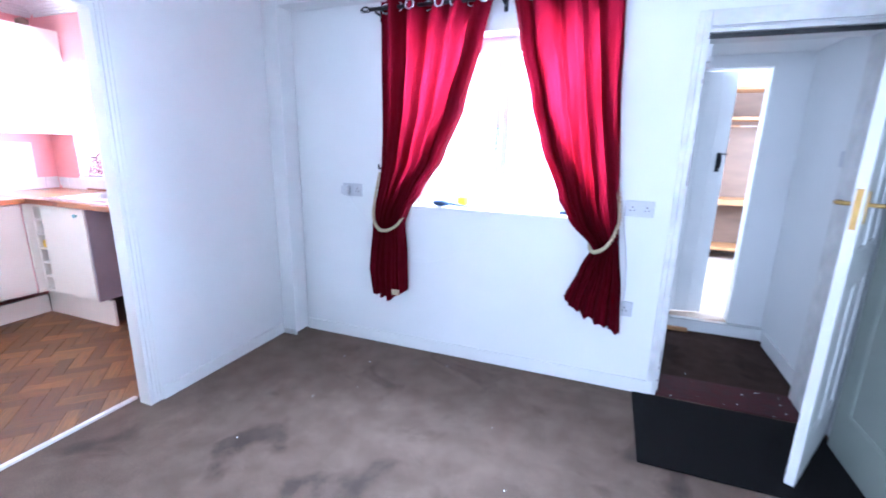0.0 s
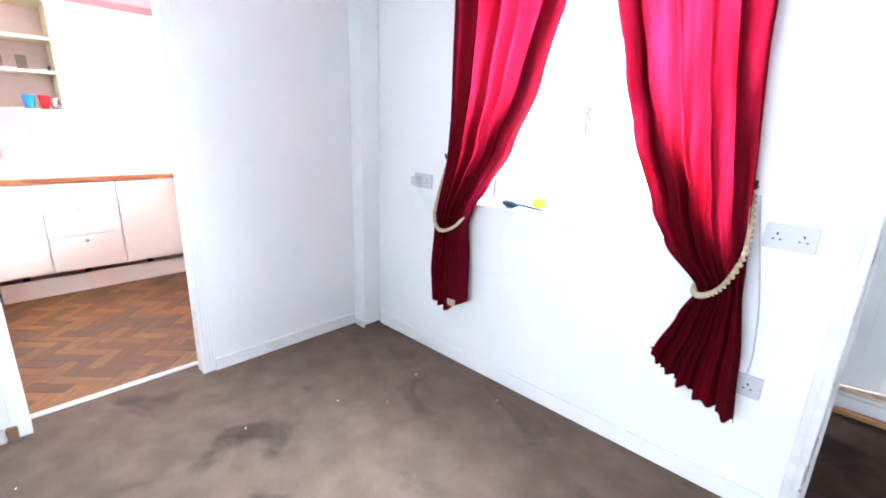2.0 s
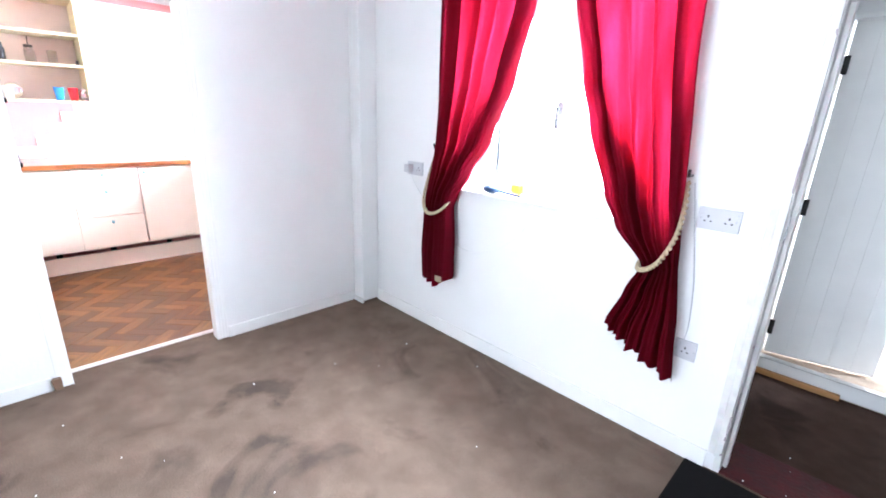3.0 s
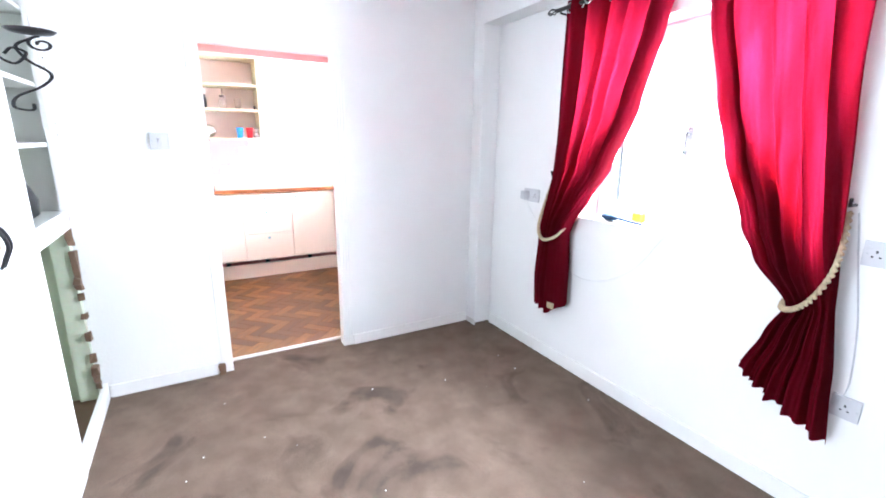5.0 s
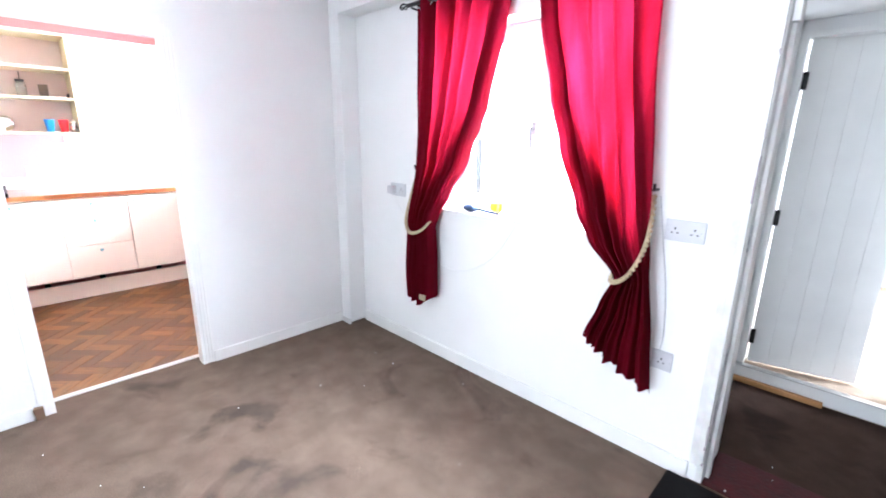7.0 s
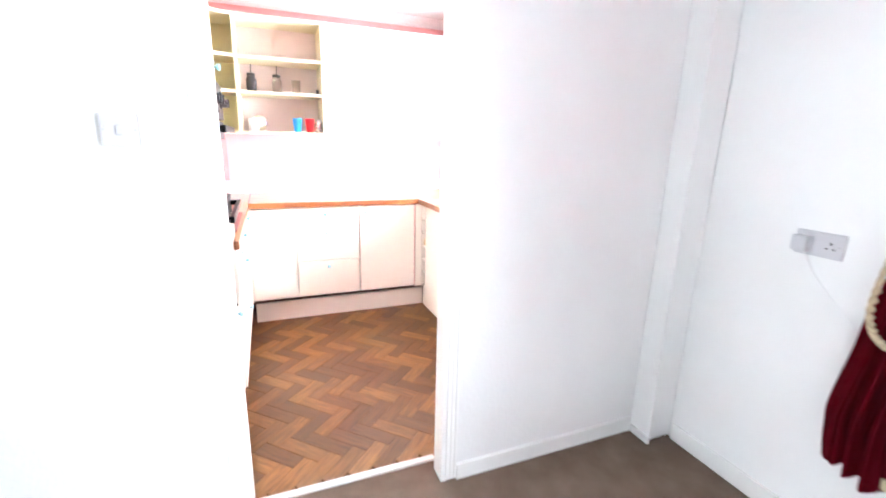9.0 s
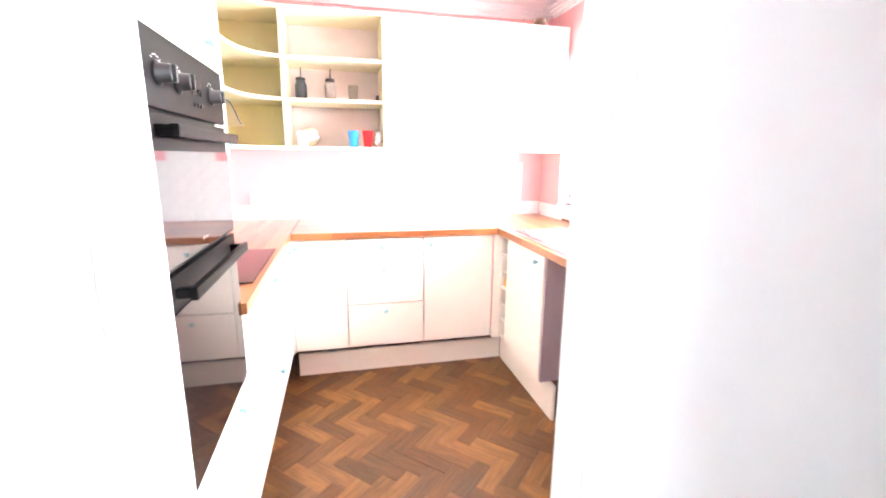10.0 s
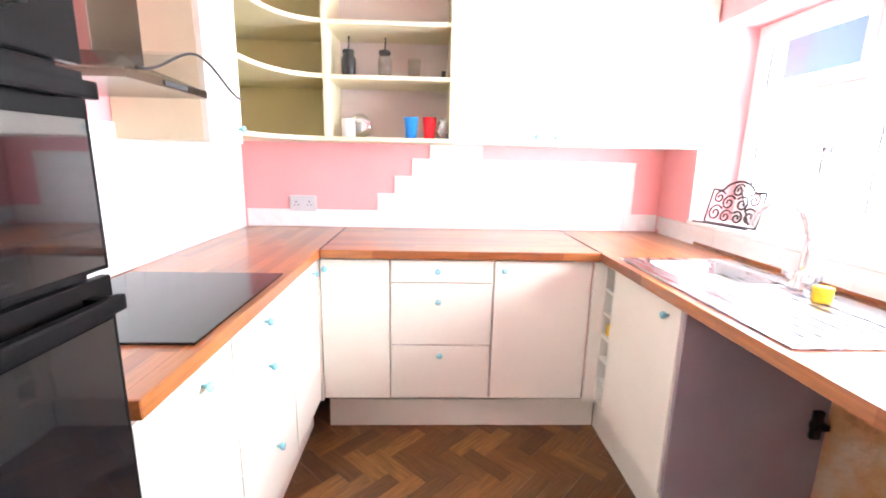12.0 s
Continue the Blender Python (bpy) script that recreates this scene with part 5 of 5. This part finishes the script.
# ---- iron book stand on the sill ----
def book_stand():
    b = thing("cookbook_stand", (-2.0, 1.13, 1.049), "black cast iron scrollwork cookbook stand", "book stand")
    o, ux, uz = Vector((-2.11, 1.10, 1.052)), Vector((0.97, 0.24, 0)).normalized(), Vector((-0.05, 0.22, 0.97)).normalized()

    def at(u, v):
        return o + 1.0 * u * ux + 1.1 * v * uz
    fr = tube([at(0, 0), at(0.27, 0)], 0.006, 6)
    tube([at(0.0, 0), at(0.0, 0.15)], 0.005, 6, fr)
    tube([at(0.27, 0), at(0.27, 0.15)], 0.005, 6, fr)
    tube(spline([at(0, 0.15), at(0.05, 0.148), at(0.08, 0.175), at(0.135, 0.19), at(0.19, 0.175), at(0.22, 0.148), at(0.27, 0.15)], 6), 0.006, 6, fr)
    part("frame", fr, IRON, b)

    def curl(cu, cv, r, turns, a0, s):
        return tube([at(cu + s * r * (1 - 0.8 * i / 24) * math.cos(a0 + 2 * math.pi * turns * i / 24), cv + r * (1 - 0.8 * i / 24) * math.sin(a0 + 2 * math.pi * turns * i / 24)) for i in range(25)], 0.005, 6)
    for cu, cv, r in ((0.045, 0.045, 0.038), (0.045, 0.115, 0.03), (0.105, 0.035, 0.03), (0.1, 0.095, 0.034), (0.135, 0.15, 0.03)):
        part("scroll", curl(cu, cv, r, 1.5, 0.6, 1), IRON, b)
        if cu < 0.13:
            part("scroll", curl(0.27 - cu, cv, r, 1.5, 0.6, -1), IRON, b)
    bar = tube([at(-0.01, 0.0) + Vector((0, -0.05, 0)), at(0.28, 0.0) + Vector((0, -0.05, 0))], 0.005, 6)
    tube([at(0.02, 0), at(0.02, 0) + Vector((0, -0.05, 0))], 0.004, 6, bar)
    tube([at(0.25, 0), at(0.25, 0) + Vector((0, -0.05, 0))], 0.004, 6, bar)
    part("ledge", bar, IRON, b)
    part("back_leg", tube([at(0.135, 0.17), Vector((-1.98, 1.23, 1.052))], 0.004, 6), IRON, b)


book_stand()

# ---- appliance bay under the worktop ----
solo("bare_plaster_patch", wobble(box(-1.24, -0.78, KY1 - 0.012, KY1 - 0.001, 0.0, 0.89), 0.0015, 12), BARE, (-1.0, KY1 - 0.005, 0), "bare orange plaster where an appliance stood", "plaster patch", kind="structure")
solo("grey_wall_patch", box(-0.779, -0.078, KY1 - 0.008, KY1 - 0.001, 0.0, 0.89), GREY, (-0.45, KY1 - 0.005, 0), "grey painted wall under the worktop", "wall patch", kind="structure")
for dy, z, r in ((0.03, 0.014, 0.013), (0.065, 0.005, 0.011)):
    solo("waste_pipe", tube(spline([(-1.5, KY1 - dy - 0.03, z), (-1.1, KY1 - dy - 0.01, z), (-0.7, KY1 - dy - 0.02, z), (-0.16, KY1 - dy, z)], 6), r, 8), PIPE, (-0.8, KY1 - dy, z), "dirty white pipe along the floor", "pipe", "floor pipes")
lump = thing("upstand", (-1.3, KY1, 0.935), "wood upstand strip behind the worktop", "upstand")
part("strip", box(-2.09, -0.08, KY1 - 0.012, KY1 - 0.001, 0.936, 0.952, 0.002), STAVE_X, lump)
lump2 = socket_at(pose(KX + 0.009, -0.985, 1.07, 0, 0, 90), "white double socket on the back wall")

# ---- wall tiles ----
TS = 0.098


def tile_bed(name, bm, label):
    return built(name, bm, GROUT, label, "tiling")


def tile_mesh(axis):
    s = TS / 2 - 0.0006
    bm = box(*((0, 0.006, -s, s) if axis == "x" else (-s, s, 0, 0.006)), -s, s)
    bmesh.ops.bevel(bm, geom=[e for e in bm.edges], offset=0.0007, segments=1, affect="EDGES")
    return mesh_of("tile", bm, TILE)


tx, ty = tile_mesh("x"), tile_mesh("y")
rows = ((-1.3, 1.05), (-0.57, 0.9), (-0.472, 0.9), (-0.374, 0.9), (-0.276, 0.018))
bed = bmesh.new()
for k, (a, b) in enumerate(rows):
    add(bed, KX, KX + 0.004, a, b, 0.937 + TS * k, 0.937 + TS * (k + 1))
back_bed = tile_bed("wall_tiles_back", bed, "stepped white tiled splashback on the pink wall")
side_bed = tile_bed("wall_tiles_side", box(-2.46, -0.66, KY0, KY0 + 0.004, 0.937, 0.937 + 5 * TS), "white tiled splashback behind the hob")
win_bed = tile_bed("wall_tiles_window", box(KX + 0.01, -0.08, KY1 - 0.004, KY1, 0.953, 1.03), "single row of white tiles by the window")


def lay(mesh, parent, at):
    ob = new("tile", mesh)
    ob.parent, ob.location = parent, at
    ob.rotation_euler = [radians(random.uniform(-0.35, 0.35)) for _ in range(3)]


for k, (a, b) in enumerate(rows):
    for i in range(int(round((b - a) / TS))):
        lay(tx, back_bed, (KX + 0.003, a + TS * (i + 0.5), 0.937 + TS * (k + 0.5)))
for k in range(5):
    for i in range(18):
        lay(ty, side_bed, (-0.662 - TS * (i + 0.5), KY0 + 0.003, 0.937 + TS * (k + 0.5)))
for i in range(24):
    lay(ty, win_bed, (-0.13 - TS * i, KY1 - 0.0095, 0.981))

# ---- parquet: herringbone blocks, laid at 45 degrees ----
floor_k = bpy.data.objects["floor_kitchen"]
BL, BW = 0.228, 0.076
pb = box(-BL / 2 + 0.0006, BL / 2 - 0.0006, -BW / 2 + 0.0006, BW / 2 - 0.0006, -0.013, 0.0)
bmesh.ops.bevel(pb, geom=[e for e in pb.edges if e.verts[0].co.z > -0.001 and e.verts[1].co.z > -0.001], offset=0.0012, segments=1, affect="EDGES")
block = mesh_of("parquet_block", pb, PARQUET)
turn = Matrix.Rotation(radians(45), 3, "Z")
rng = random.Random(5)
for i in range(-40, 40):
    for j in range(-10, 11):
        for kind in (0, 1):
            # blocks run in stairs: one along u, its partner along v
            bu, bv = i * BW + j * BL, i * BW - j * BL
            if kind == 0:
                cu, cv, a = bu + BL / 2, bv + BW / 2, 0
            else:
                cu, cv, a = bu + BL + BW / 2, bv - BW / 2, 90
            p = turn @ Vector((cu, cv, 0)) + Vector((-1.1, 0.1, 0))
            if -2.02 < p.x < -0.17 and -0.93 < p.y < KY1 - 0.02 and not (p.y > 0.72 and p.x < -1.3):
                ob = new("parquet_block", block)
                ob.parent = floor_k
                ob.location = (p.x, p.y, -0.001 + rng.uniform(-0.0008, 0.0008))
                ob.rotation_euler = (radians(rng.uniform(-0.25, 0.25)), radians(rng.uniform(-0.15, 0.15)), radians(45 + a))
